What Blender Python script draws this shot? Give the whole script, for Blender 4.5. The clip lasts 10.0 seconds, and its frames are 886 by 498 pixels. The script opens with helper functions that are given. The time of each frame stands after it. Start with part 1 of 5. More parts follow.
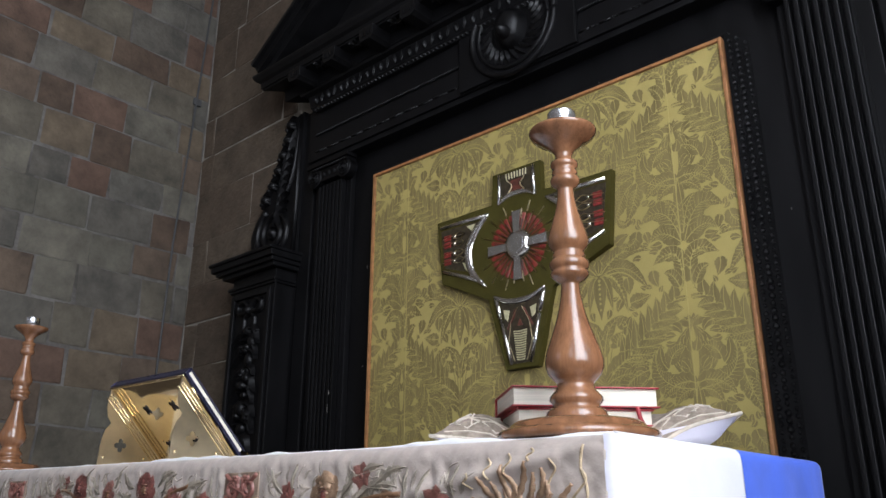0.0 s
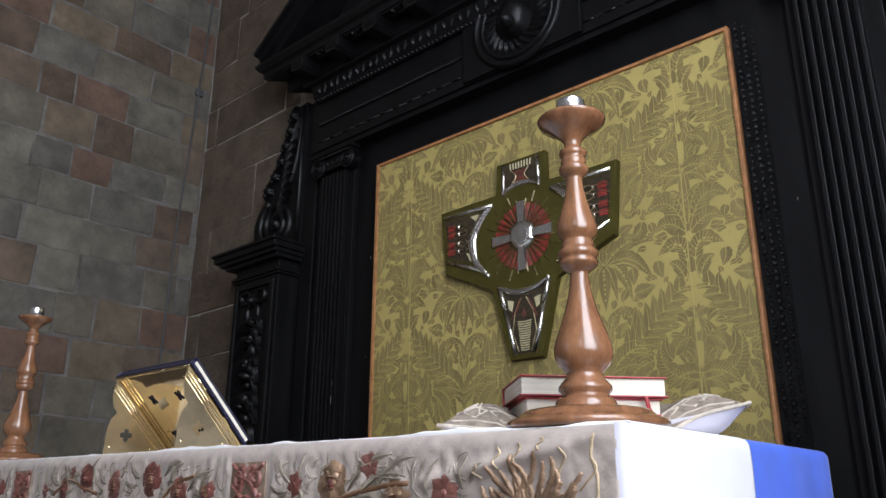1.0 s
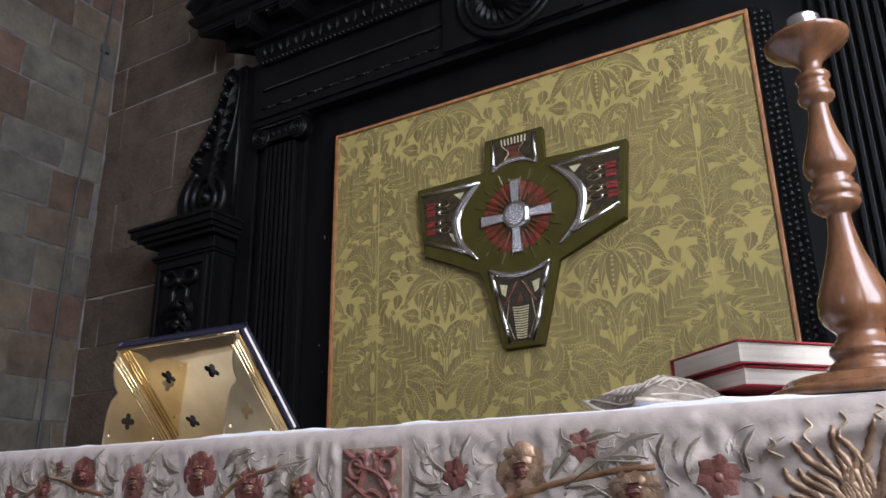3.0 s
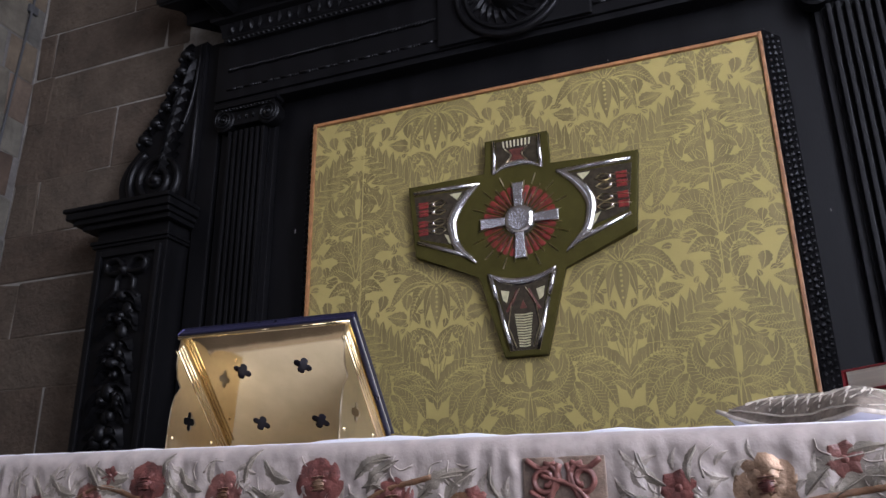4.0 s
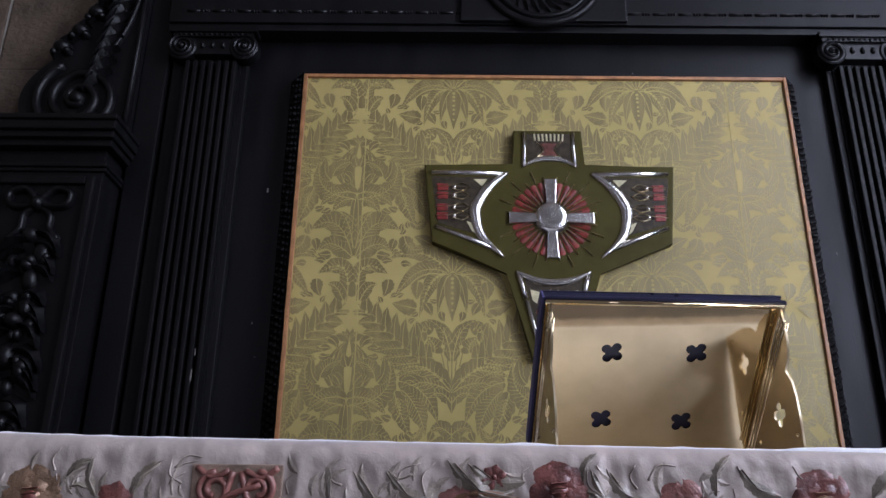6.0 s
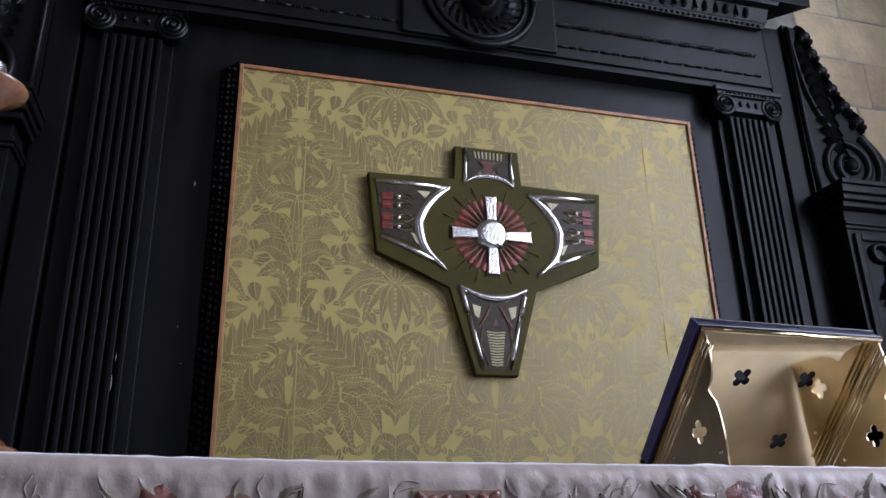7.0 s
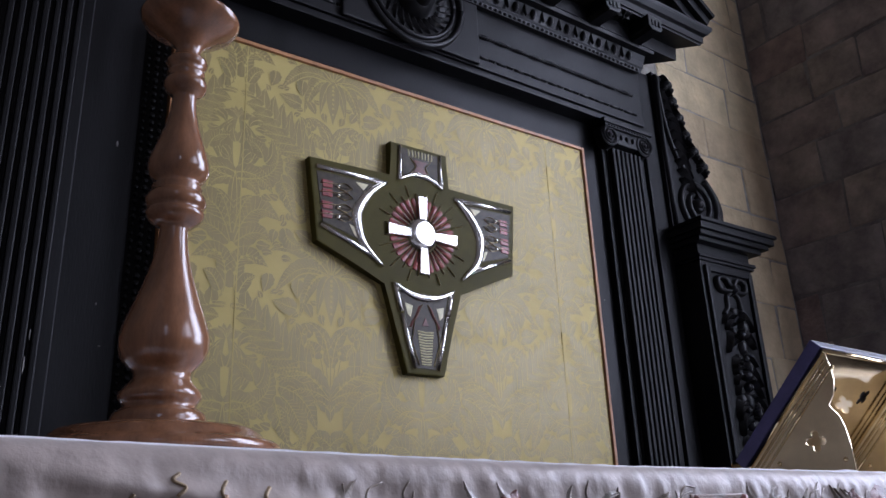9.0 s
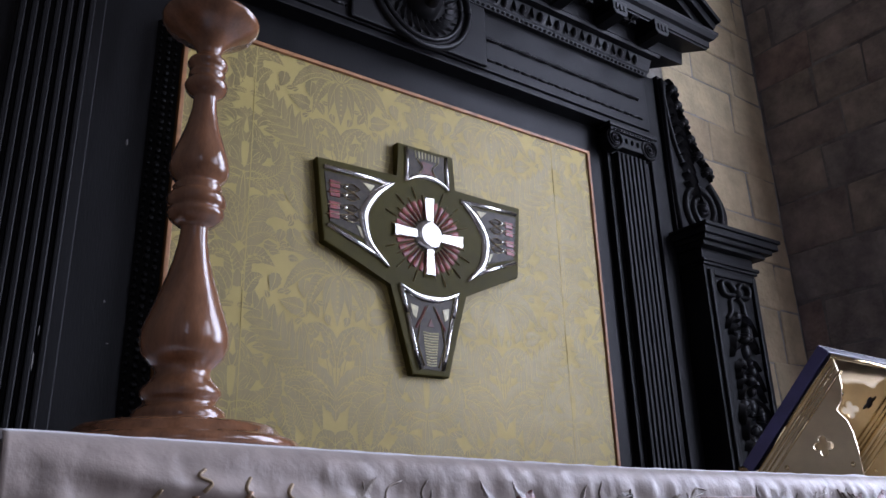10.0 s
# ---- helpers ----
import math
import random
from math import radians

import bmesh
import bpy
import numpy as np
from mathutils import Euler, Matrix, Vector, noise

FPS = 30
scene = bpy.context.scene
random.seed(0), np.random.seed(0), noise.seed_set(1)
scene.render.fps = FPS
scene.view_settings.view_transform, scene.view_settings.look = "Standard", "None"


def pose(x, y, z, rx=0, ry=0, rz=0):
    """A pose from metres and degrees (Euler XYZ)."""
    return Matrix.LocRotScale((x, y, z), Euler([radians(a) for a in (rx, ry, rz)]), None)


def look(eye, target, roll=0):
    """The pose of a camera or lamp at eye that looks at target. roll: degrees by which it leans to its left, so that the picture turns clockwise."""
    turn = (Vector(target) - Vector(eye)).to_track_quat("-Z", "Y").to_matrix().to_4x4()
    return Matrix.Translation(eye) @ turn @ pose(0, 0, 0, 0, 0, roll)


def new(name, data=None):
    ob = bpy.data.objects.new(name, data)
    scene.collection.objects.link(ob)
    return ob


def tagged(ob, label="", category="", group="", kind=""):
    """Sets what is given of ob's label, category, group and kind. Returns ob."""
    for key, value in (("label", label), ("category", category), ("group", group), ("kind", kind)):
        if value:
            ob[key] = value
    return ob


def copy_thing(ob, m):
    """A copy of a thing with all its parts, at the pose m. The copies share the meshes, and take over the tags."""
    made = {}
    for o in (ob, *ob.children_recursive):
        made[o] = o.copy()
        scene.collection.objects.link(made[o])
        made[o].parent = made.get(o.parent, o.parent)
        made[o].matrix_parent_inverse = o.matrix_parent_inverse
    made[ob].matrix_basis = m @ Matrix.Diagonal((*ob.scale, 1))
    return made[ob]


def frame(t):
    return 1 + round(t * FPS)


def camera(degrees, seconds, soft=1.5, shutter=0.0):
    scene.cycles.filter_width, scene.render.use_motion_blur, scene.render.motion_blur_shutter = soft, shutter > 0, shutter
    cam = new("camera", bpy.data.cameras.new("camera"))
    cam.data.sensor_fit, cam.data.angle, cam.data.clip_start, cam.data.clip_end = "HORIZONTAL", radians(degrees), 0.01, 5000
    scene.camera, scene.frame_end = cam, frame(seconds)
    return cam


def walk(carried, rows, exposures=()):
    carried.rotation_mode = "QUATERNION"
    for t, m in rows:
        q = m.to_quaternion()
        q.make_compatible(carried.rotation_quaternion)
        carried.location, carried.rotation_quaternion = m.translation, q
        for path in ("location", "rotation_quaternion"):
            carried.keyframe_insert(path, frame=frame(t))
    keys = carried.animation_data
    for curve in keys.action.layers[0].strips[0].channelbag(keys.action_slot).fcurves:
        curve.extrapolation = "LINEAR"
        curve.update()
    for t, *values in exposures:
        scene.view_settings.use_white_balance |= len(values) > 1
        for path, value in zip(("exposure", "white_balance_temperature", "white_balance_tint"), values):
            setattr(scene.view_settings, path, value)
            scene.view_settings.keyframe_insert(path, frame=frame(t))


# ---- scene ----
cam = camera(59.3, 10.0)
METRES, EYE, TILT, LEAN, TURN = 3.4, 0.93, 0.0, 0.0, 41.9
ROWS = [
    (0.0, 0.0, 0.0, 0.0, -0.04, 18.83, -0.13),
    (0.5, 0.0001, -0.0001, -0.0, 0.02, 18.51, -0.17),
    (1.0, -0.0034, 0.002, -0.0006, 0.04, 18.2, -0.18),
    (1.5, -0.0182, 0.0106, -0.0022, -0.75, 17.93, 0.1),
    (2.0, -0.0465, 0.0376, -0.0062, -2.52, 18.02, 0.85),
    (2.5, -0.0921, 0.0692, -0.0061, -6.11, 18.22, 0.89),
    (4.0, -0.2688, 0.1805, -0.0018, -20.6, 19.38, 0.6),
    (4.5, -0.3184, 0.2306, -0.0005, -24.47, 19.49, 0.15),
    (5.0, -0.3863, 0.2873, 0.0013, -29.61, 19.47, -0.05),
    (6.5, -0.5381, 0.4653, 0.0067, -49.28, 20.07, -0.16),
    (7.0, -0.5905, 0.525, 0.0103, -57.49, 20.26, 1.27),
    (7.5, -0.6187, 0.5812, 0.0086, -63.99, 20.39, 2.77),
    (8.0, -0.647, 0.6386, 0.0122, -69.56, 19.77, 2.91),
    (8.5, -0.6601, 0.6831, 0.0179, -74.05, 19.29, 2.3),
    (9.0, -0.6644, 0.7024, 0.0193, -76.82, 19.37, 2.22),
    (9.5, -0.6671, 0.7063, 0.019, -77.48, 19.46, 2.08),
    (10.0, -0.6684, 0.707, 0.0188, -76.96, 19.45, 1.61),
]
walk(cam, [(t, pose(0, 0, EYE, TILT, LEAN, TURN) @ pose(METRES * x, METRES * y, METRES * z, 90 + pitch, roll, yaw)) for t, x, y, z, yaw, pitch, roll in ROWS],
     exposures=[(0.0, 0.0, 6450, 12), (2.5, 0.0, 6380, 15), (4.5, 0.0, 6050, 22), (6.5, 0.0, 5900, 22), (10.0, 0.0, 5840, 23)])

# ---- light ----
world = bpy.data.worlds.new("sky")
scene.world = world
world.use_nodes = True
wnt = world.node_tree
sky = wnt.nodes.new("ShaderNodeTexSky")
sky.sky_type, sky.sun_disc = "NISHITA", False
sky.sun_elevation, sky.sun_rotation = radians(40), radians(110)
wnt.links.new(sky.outputs[0], wnt.nodes["Background"].inputs[0])
wnt.nodes["Background"].inputs[1].default_value = 0.1

WEST, EAST, NORTH, SOUTH, TOP = -4.63, 0.84, 2.60, -9.0, 6.4
WINDOWS = [(-7.4, -5.2, 2.0, 5.4), (-4.3, -2.1, 2.0, 5.4), (-1.0, 1.62, 1.15, 5.2)]
POWER = [30, 115, 338]
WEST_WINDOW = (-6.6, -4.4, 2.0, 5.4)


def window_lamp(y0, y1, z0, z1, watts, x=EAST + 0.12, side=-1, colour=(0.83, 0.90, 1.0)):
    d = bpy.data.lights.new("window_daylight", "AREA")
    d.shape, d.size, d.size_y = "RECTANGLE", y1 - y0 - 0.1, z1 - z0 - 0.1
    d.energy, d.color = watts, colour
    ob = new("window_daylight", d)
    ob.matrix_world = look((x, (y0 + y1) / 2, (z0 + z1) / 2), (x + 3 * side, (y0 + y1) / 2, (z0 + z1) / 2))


for win, watts in zip(WINDOWS, POWER):
    window_lamp(*win, watts)
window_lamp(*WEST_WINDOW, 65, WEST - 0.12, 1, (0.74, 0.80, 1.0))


# ---- materials ----
def mat(name, base, rough=0.6, metal=0.0, spec=0.5, var=0.15, scale=8.0, bump=0.1, bscale=60.0, stretch=(1, 1, 1), coat=0.0,
        second=None, objvar=0.0, sheen=0.0, rvar=0.1, dist=0.002):
    m = bpy.data.materials.new(name)
    m.use_nodes = True
    nt = m.node_tree
    n, li = nt.nodes, nt.links
    b = n["Principled BSDF"]
    co = n.new("ShaderNodeTexCoord")
    mp = n.new("ShaderNodeMapping")
    mp.inputs["Scale"].default_value = stretch
    li.new(co.outputs["Object"], mp.inputs[0])
    big = n.new("ShaderNodeTexNoise")
    big.inputs["Scale"].default_value, big.inputs["Detail"].default_value = scale, 6
    li.new(mp.outputs[0], big.inputs[0])
    fine = n.new("ShaderNodeTexNoise")
    fine.inputs["Scale"].default_value, fine.inputs["Detail"].default_value = bscale, 5
    li.new(mp.outputs[0], fine.inputs[0])
    ramp = n.new("ShaderNodeValToRGB")
    e = ramp.color_ramp.elements
    c2 = second or tuple(min(1, c * (1 + var)) for c in base)
    c1 = tuple(c * (1 - var) for c in base)
    e[0].position, e[1].position = 0.3, 0.7
    e[0].color, e[1].color = (*c1, 1), (*c2, 1)
    add = n.new("ShaderNodeMath")
    add.operation = "MULTIPLY_ADD"
    li.new(fine.outputs[0], add.inputs[0])
    add.inputs[1].default_value = 0.35
    sub = n.new("ShaderNodeMath")
    sub.operation = "SUBTRACT"
    li.new(big.outputs[0], sub.inputs[0])
    sub.inputs[1].default_value = 0.175
    li.new(sub.outputs[0], add.inputs[2])
    li.new(add.outputs[0], ramp.inputs[0])
    col = ramp.outputs[0]
    if objvar:
        info = n.new("ShaderNodeObjectInfo")
        hs = n.new("ShaderNodeHueSaturation")
        mr = n.new("ShaderNodeMapRange")
        mr.inputs[3].default_value, mr.inputs[4].default_value = 1 - objvar, 1 + objvar
        li.new(info.outputs["Random"], mr.inputs[0])
        li.new(mr.outputs[0], hs.inputs["Value"])
        li.new(col, hs.inputs["Color"])
        col = hs.outputs[0]
    li.new(col, b.inputs["Base Color"])
    rr = n.new("ShaderNodeMapRange")
    rr.inputs[3].default_value, rr.inputs[4].default_value = max(0.03, rough - rvar), min(1, rough + rvar)
    li.new(big.outputs[0], rr.inputs[0])
    li.new(rr.outputs[0], b.inputs["Roughness"])
    b.inputs["Metallic"].default_value = metal
    b.inputs["Specular IOR Level"].default_value = spec
    b.inputs["Coat Weight"].default_value = coat
    b.inputs["Coat Roughness"].default_value = 0.12
    b.inputs["Sheen Weight"].default_value = sheen
    if bump:
        bp = n.new("ShaderNodeBump")
        bp.inputs["Strength"].default_value, bp.inputs["Distance"].default_value = bump, dist
        li.new(fine.outputs[0], bp.inputs["Height"])
        li.new(bp.outputs[0], b.inputs["Normal"])
    return m


def stone_mat(name, cols, dark=1.0, calm=0.0):
    """Sandstone whose colour goes from block to block, with stains and grain."""
    m = mat(name, (0.3, 0.25, 0.2), 0.9, spec=0.2, bump=0.9, bscale=38, dist=0.012)
    nt = m.node_tree
    n, li = nt.nodes, nt.links
    b = n["Principled BSDF"]
    info = n.new("ShaderNodeObjectInfo")
    ramp = n.new("ShaderNodeValToRGB")
    e = ramp.color_ramp.elements
    while len(e) < len(cols):
        e.new(0.5)
    ramp.color_ramp.interpolation = "CONSTANT"
    for i, c in enumerate(cols):
        e[i].position, e[i].color = i / len(cols), (*[v * dark for v in c], 1)
    li.new(info.outputs["Random"], ramp.inputs[0])
    co = n.new("ShaderNodeTexCoord")
    off = n.new("ShaderNodeVectorMath")
    off.operation = "MULTIPLY_ADD"
    off.inputs[1].default_value = (1, 1, 1)
    li.new(co.outputs["Object"], off.inputs[0])
    cmb = n.new("ShaderNodeCombineXYZ")
    sc = n.new("ShaderNodeMath")
    sc.operation = "MULTIPLY"
    sc.inputs[1].default_value = 40
    li.new(info.outputs["Random"], sc.inputs[0])
    li.new(sc.outputs[0], cmb.inputs[0])
    li.new(cmb.outputs[0], off.inputs[2])
    st = n.new("ShaderNodeTexNoise")
    st.inputs["Scale"].default_value, st.inputs["Detail"].default_value, st.inputs["Roughness"].default_value = 5, 8, 0.65
    li.new(off.outputs[0], st.inputs[0])
    r2 = n.new("ShaderNodeValToRGB")
    r2.color_ramp.elements[0].position, r2.color_ramp.elements[1].position = 0.3, 0.72
    r2.color_ramp.elements[0].color, r2.color_ramp.elements[1].color = (0.42 + 0.55 * calm, 0.42 + 0.55 * calm, 0.43 + 0.5 * calm, 1), (1.28 - 0.2 * calm, 1.25 - 0.2 * calm, 1.20 - 0.2 * calm, 1)
    li.new(st.outputs[0], r2.inputs[0])
    mx = n.new("ShaderNodeMix")
    mx.data_type, mx.blend_type = "RGBA", "MULTIPLY"
    mx.inputs[0].default_value = 1
    li.new(ramp.outputs[0], mx.inputs[6])
    li.new(r2.outputs[0], mx.inputs[7])
    li.new(mx.outputs[2], b.inputs["Base Color"])
    return m


M_BLACK = mat("ebonised_oak", (0.0036, 0.0034, 0.0038), 0.47, spec=0.23, var=0.4, scale=5, bump=0.22, bscale=70, stretch=(3, 3, 0.5), rvar=0.12)
M_CARVE = mat("ebonised_carving", (0.0034, 0.0032, 0.0035), 0.40, spec=0.25, var=0.5, scale=20, bump=0.2, bscale=120)
M_STONE = stone_mat("sandstone", [(0.146, 0.130, 0.102), (0.172, 0.135, 0.096), (0.138, 0.130, 0.112), (0.152, 0.098, 0.074), (0.168, 0.155, 0.126), (0.160, 0.126, 0.090),
                                  (0.134, 0.124, 0.106), (0.112, 0.080, 0.060), (0.148, 0.138, 0.112), (0.150, 0.112, 0.084)], 0.94, 0.2)
# north wall in two tones: window light's falloff painted in, pale east, dark west
M_ASHLAR_LIT = stone_mat("lit_buff_ashlar", [(0.62, 0.51, 0.33), (0.56, 0.45, 0.29), (0.64, 0.54, 0.36), (0.50, 0.40, 0.26)], calm=0.5)
M_ASHLAR_DIM = stone_mat("dimmed_brown_ashlar", [(0.124, 0.094, 0.070), (0.112, 0.086, 0.065), (0.132, 0.103, 0.077), (0.114, 0.085, 0.063)], calm=0.3)
# paler than the west sandstone: brightness missing on the east wall put into colour
M_EAST_LIFTED = stone_mat("lightened_sandstone", [(0.23, 0.19, 0.165), (0.25, 0.21, 0.175), (0.21, 0.185, 0.17), (0.23, 0.175, 0.15)])
M_LIME = mat("pale_lime_mortar", (0.26, 0.235, 0.20), 0.95, spec=0.1, second=(0.42, 0.39, 0.34), var=0.3, scale=7, bump=0.6, bscale=50, dist=0.004)
M_MORTAR = mat("lime_mortar", (0.125, 0.114, 0.100), 0.95, spec=0.1, second=(0.19, 0.175, 0.16), var=0.35, scale=5, bump=0.6, bscale=50, dist=0.006)
M_PLASTER = mat("plain_stone_wall", (0.20, 0.17, 0.15), 0.95, spec=0.1, var=0.3, scale=2, bump=0.4, bscale=30, dist=0.006)
M_FLOOR = mat("stone_floor", (0.13, 0.11, 0.10), 0.6, var=0.3, scale=3, bump=0.2)
M_GROUND = mat("damask_ground", (0.46, 0.366, 0.132), 0.54, spec=0.44, var=0.12, scale=4, bump=0.35, bscale=500, sheen=0.0, dist=0.0006)
M_FIGURE = mat("damask_figure", (0.222, 0.170, 0.064), 0.47, spec=0.85, var=0.24, scale=26, bump=0.3, bscale=420, stretch=(1, 1, 0.12), dist=0.0006, rvar=0.06)
M_FIGURE.node_tree.nodes["Principled BSDF"].inputs["IOR"].default_value = 1.58
for m_ in (M_GROUND, M_FIGURE):
    m_.node_tree.nodes["Principled BSDF"].inputs["Specular Tint"].default_value = (1.0, 0.90, 0.60, 1)
M_SLIP = mat("orange_wood_slip", (0.36, 0.165, 0.065), 0.45, var=0.3, scale=12, stretch=(2, 2, 2), bump=0.1)
M_OLIVE = mat("olive_painted_board", (0.062, 0.052, 0.0125), 0.5, spec=0.09, var=0.15, scale=14, bump=0.08, bscale=200)
M_SILVER = mat("hammered_silver", (0.72, 0.69, 0.64), 0.22, metal=1, var=0.12, scale=30, bump=0.35, bscale=110, rvar=0.1)
M_REDEN = mat("red_enamel", (0.20, 0.026, 0.019), 0.35, var=0.35, scale=60, bump=0.1)
M_RUST = mat("rust_enamel", (0.12, 0.034, 0.022), 0.4, var=0.35, scale=60, bump=0.1)
M_DARKEN = mat("dark_enamel", (0.045, 0.034, 0.020), 0.42, spec=0.25, var=0.3, scale=60)
M_CREAM = mat("cream_enamel", (0.55, 0.50, 0.30), 0.4, var=0.2, scale=80)
M_WIRE = mat("gilt_wire", (0.62, 0.53, 0.34), 0.3, metal=1, var=0.2, scale=60)
M_TURN = mat("turned_cherry_wood", (0.208, 0.094, 0.045), 0.21, spec=0.5, var=0.3, scale=9, bump=0.05, bscale=60, stretch=(6, 6, 0.7), coat=0.5, rvar=0.06)
M_CHROME = mat("polished_steel", (0.86, 0.86, 0.87), 0.26, metal=1, var=0.05)
M_BRASS = mat("polished_brass", (0.72, 0.575, 0.34), 0.08, metal=1, var=0.12, scale=10, bump=0.04, bscale=30, rvar=0.04)
M_BRUSHED = mat("brushed_brass", (0.74, 0.61, 0.40), 0.34, metal=1, var=0.12, scale=10, bump=0.04, bscale=60, rvar=0.06)
M_VIOLET = mat("violet_blue_cloth", (0.060, 0.055, 0.145), 0.6, var=0.2, scale=30, bump=0.2, bscale=300)
M_NAVY = mat("navy_leather", (0.011, 0.011, 0.032), 0.3, spec=0.6, var=0.2, scale=30, bump=0.15, bscale=300)
M_PAGES = mat("book_pages", (0.72, 0.66, 0.55), 0.8, var=0.12, scale=3, bump=0.5, bscale=40, stretch=(1, 1, 40))
M_REDL = mat("red_leather", (0.30, 0.02, 0.025), 0.4, var=0.2, scale=30, bump=0.15, bscale=300)
M_SILK = mat("cream_silk", (0.42, 0.352, 0.305), 0.44, spec=0.40, var=0.17, scale=30, bump=0.5, bscale=46, stretch=(1, 1, 0.85), sheen=0.2, dist=0.005)
M_LINEN = mat("white_linen", (0.80, 0.79, 0.80), 0.85, var=0.05, scale=10, bump=0.3, bscale=500, dist=0.0008)
M_BLUE = mat("blue_cloth", (0.05, 0.14, 0.74), 0.85, var=0.12, scale=12, bump=0.35, bscale=500, sheen=0.2, dist=0.0008)
M_GOLDTH = mat("gold_thread", (0.31, 0.195, 0.12), 0.38, metal=0.4, var=0.4, scale=40, bump=0.6, bscale=260, dist=0.0015)
M_PALETH = mat("pale_gold_cord", (0.42, 0.32, 0.20), 0.45, metal=0.2, var=0.3, scale=60, bump=0.6, bscale=300)
M_REDTH = mat("rose_silk_thread", (0.160, 0.054, 0.042), 0.33, var=0.45, scale=45, bump=0.6, bscale=260, dist=0.0015)
M_PINKTH = mat("faded_pink_thread", (0.20, 0.080, 0.062), 0.33, var=0.35, scale=45, bump=0.6, bscale=260, dist=0.0015)
M_BROWNTH = mat("brown_thread", (0.17, 0.085, 0.04), 0.6, var=0.3, scale=50, bump=0.5, bscale=260)
M_LEAFTH = mat("grey_green_thread", (0.225, 0.190, 0.145), 0.36, var=0.3, scale=40, bump=0.6, bscale=260, dist=0.0015)
M_GREYTH = mat("silver_grey_thread", (0.315, 0.265, 0.215), 0.34, var=0.35, scale=50, bump=0.6, bscale=260, dist=0.0015)
M_BAND = mat("brown_gold_band", (0.25, 0.175, 0.125), 0.45, var=0.4, scale=40, bump=0.6, bscale=260, dist=0.0015)
M_TAPES = mat("tapestry_weave", (0.26, 0.21, 0.165), 0.85, var=0.4, scale=45, bump=0.8, bscale=220, dist=0.002)
M_TAPLT = mat("pale_tapestry_thread", (0.56, 0.49, 0.40), 0.85, var=0.2, scale=60, bump=0.8, bscale=220)
M_SATIN = mat("white_satin", (0.70, 0.68, 0.76), 0.5, var=0.06, scale=8, bump=0.1)
M_PIPE = mat("grey_cable", (0.06, 0.06, 0.06), 0.6)
M_GLASS = mat("window_glass", (0.9, 0.92, 0.95), 0.3, bump=0)
M_GLASS.node_tree.nodes["Principled BSDF"].inputs["Transmission Weight"].default_value = 0.9
M_LEAD = mat("lead_came", (0.10, 0.10, 0.11), 0.6)


# ---- mesh helpers ----
def part(name, bm, material, parent=None, label="", smooth=False):
    bmesh.ops.recalc_face_normals(bm, faces=bm.faces)
    if smooth:
        for fc in bm.faces:
            fc.smooth = True
    me = bpy.data.meshes.new(name)
    bm.to_mesh(me)
    bm.free()
    me.materials.append(material)
    ob = new(name, me)
    if parent is not None:
        ob.parent = parent
    if label:
        tagged(ob, label)
    return ob


def raw(name, verts, faces, material, parent=None, smooth=False):
    me = bpy.data.meshes.new(name)
    me.from_pydata(verts, [], faces)
    me.materials.append(material)
    if smooth:
        me.shade_smooth()
    ob = new(name, me)
    if parent is not None:
        ob.parent = parent
    return ob


def thing(name, at, label, category, group="", kind=""):
    ob = new(name)
    ob.location = at
    ob.empty_display_size = 0.05
    return tagged(ob, label, category, group, kind)


def box(bm, x0, x1, y0, y1, z0, z1, bevel=0.0):
    r = bmesh.ops.create_cube(bm, size=1.0)
    for v in r["verts"]:
        v.co = Vector(((x0 + x1) / 2 + v.co.x * (x1 - x0), (y0 + y1) / 2 + v.co.y * (y1 - y0), (z0 + z1) / 2 + v.co.z * (z1 - z0)))
    if bevel:
        es = list({e for v in r["verts"] for e in v.link_edges})
        bmesh.ops.bevel(bm, geom=es, offset=bevel, segments=2, affect="EDGES", profile=0.6)
    return bm


def nb():
    return bmesh.new()


def prism(bm, pts, y0, y1, bevel=0.0):
    """A flat outline in x and z, from y0 (front) to y1."""
    a = [bm.verts.new((x, y0, z)) for x, z in pts]
    b = [bm.verts.new((x, y1, z)) for x, z in pts]
    n = len(pts)
    front = bm.faces.new(a)
    bm.faces.new(b[::-1])
    for i in range(n):
        bm.faces.new((a[i], b[i], b[(i + 1) % n], a[(i + 1) % n]))
    if bevel:
        bmesh.ops.bevel(bm, geom=list(front.edges), offset=bevel, segments=2, affect="EDGES", profile=0.6)
    return bm


def extrude_profile(bm, prof, x0, x1, mitre=0.0, ymax=None):
    """A moulding: outline prof in y and z, run along x. mitre: how much it lengthens per metre that it stands out from ymax."""
    ym = ymax if ymax is not None else max(p[0] for p in prof)
    a = [bm.verts.new((x0 - mitre * (ym - y), y, z)) for y, z in prof]
    b = [bm.verts.new((x1 + mitre * (ym - y), y, z)) for y, z in prof]
    n = len(prof)
    bm.faces.new(a)
    bm.faces.new(b[::-1])
    for i in range(n):
        bm.faces.new((a[i], a[(i + 1) % n], b[(i + 1) % n], b[i]))
    return bm


def lathe(bm, prof, segs=48, at=(0, 0, 0)):
    rings = []
    for z, r in prof:
        rings.append([bm.verts.new((at[0] + r * math.cos(2 * math.pi * k / segs), at[1] + r * math.sin(2 * math.pi * k / segs), at[2] + z)) for k in range(segs)])
    for a, b in zip(rings, rings[1:]):
        for k in range(segs):
            bm.faces.new((a[k], a[(k + 1) % segs], b[(k + 1) % segs], b[k]))
    bm.faces.new(rings[0][::-1])
    bm.faces.new(rings[-1])
    return bm


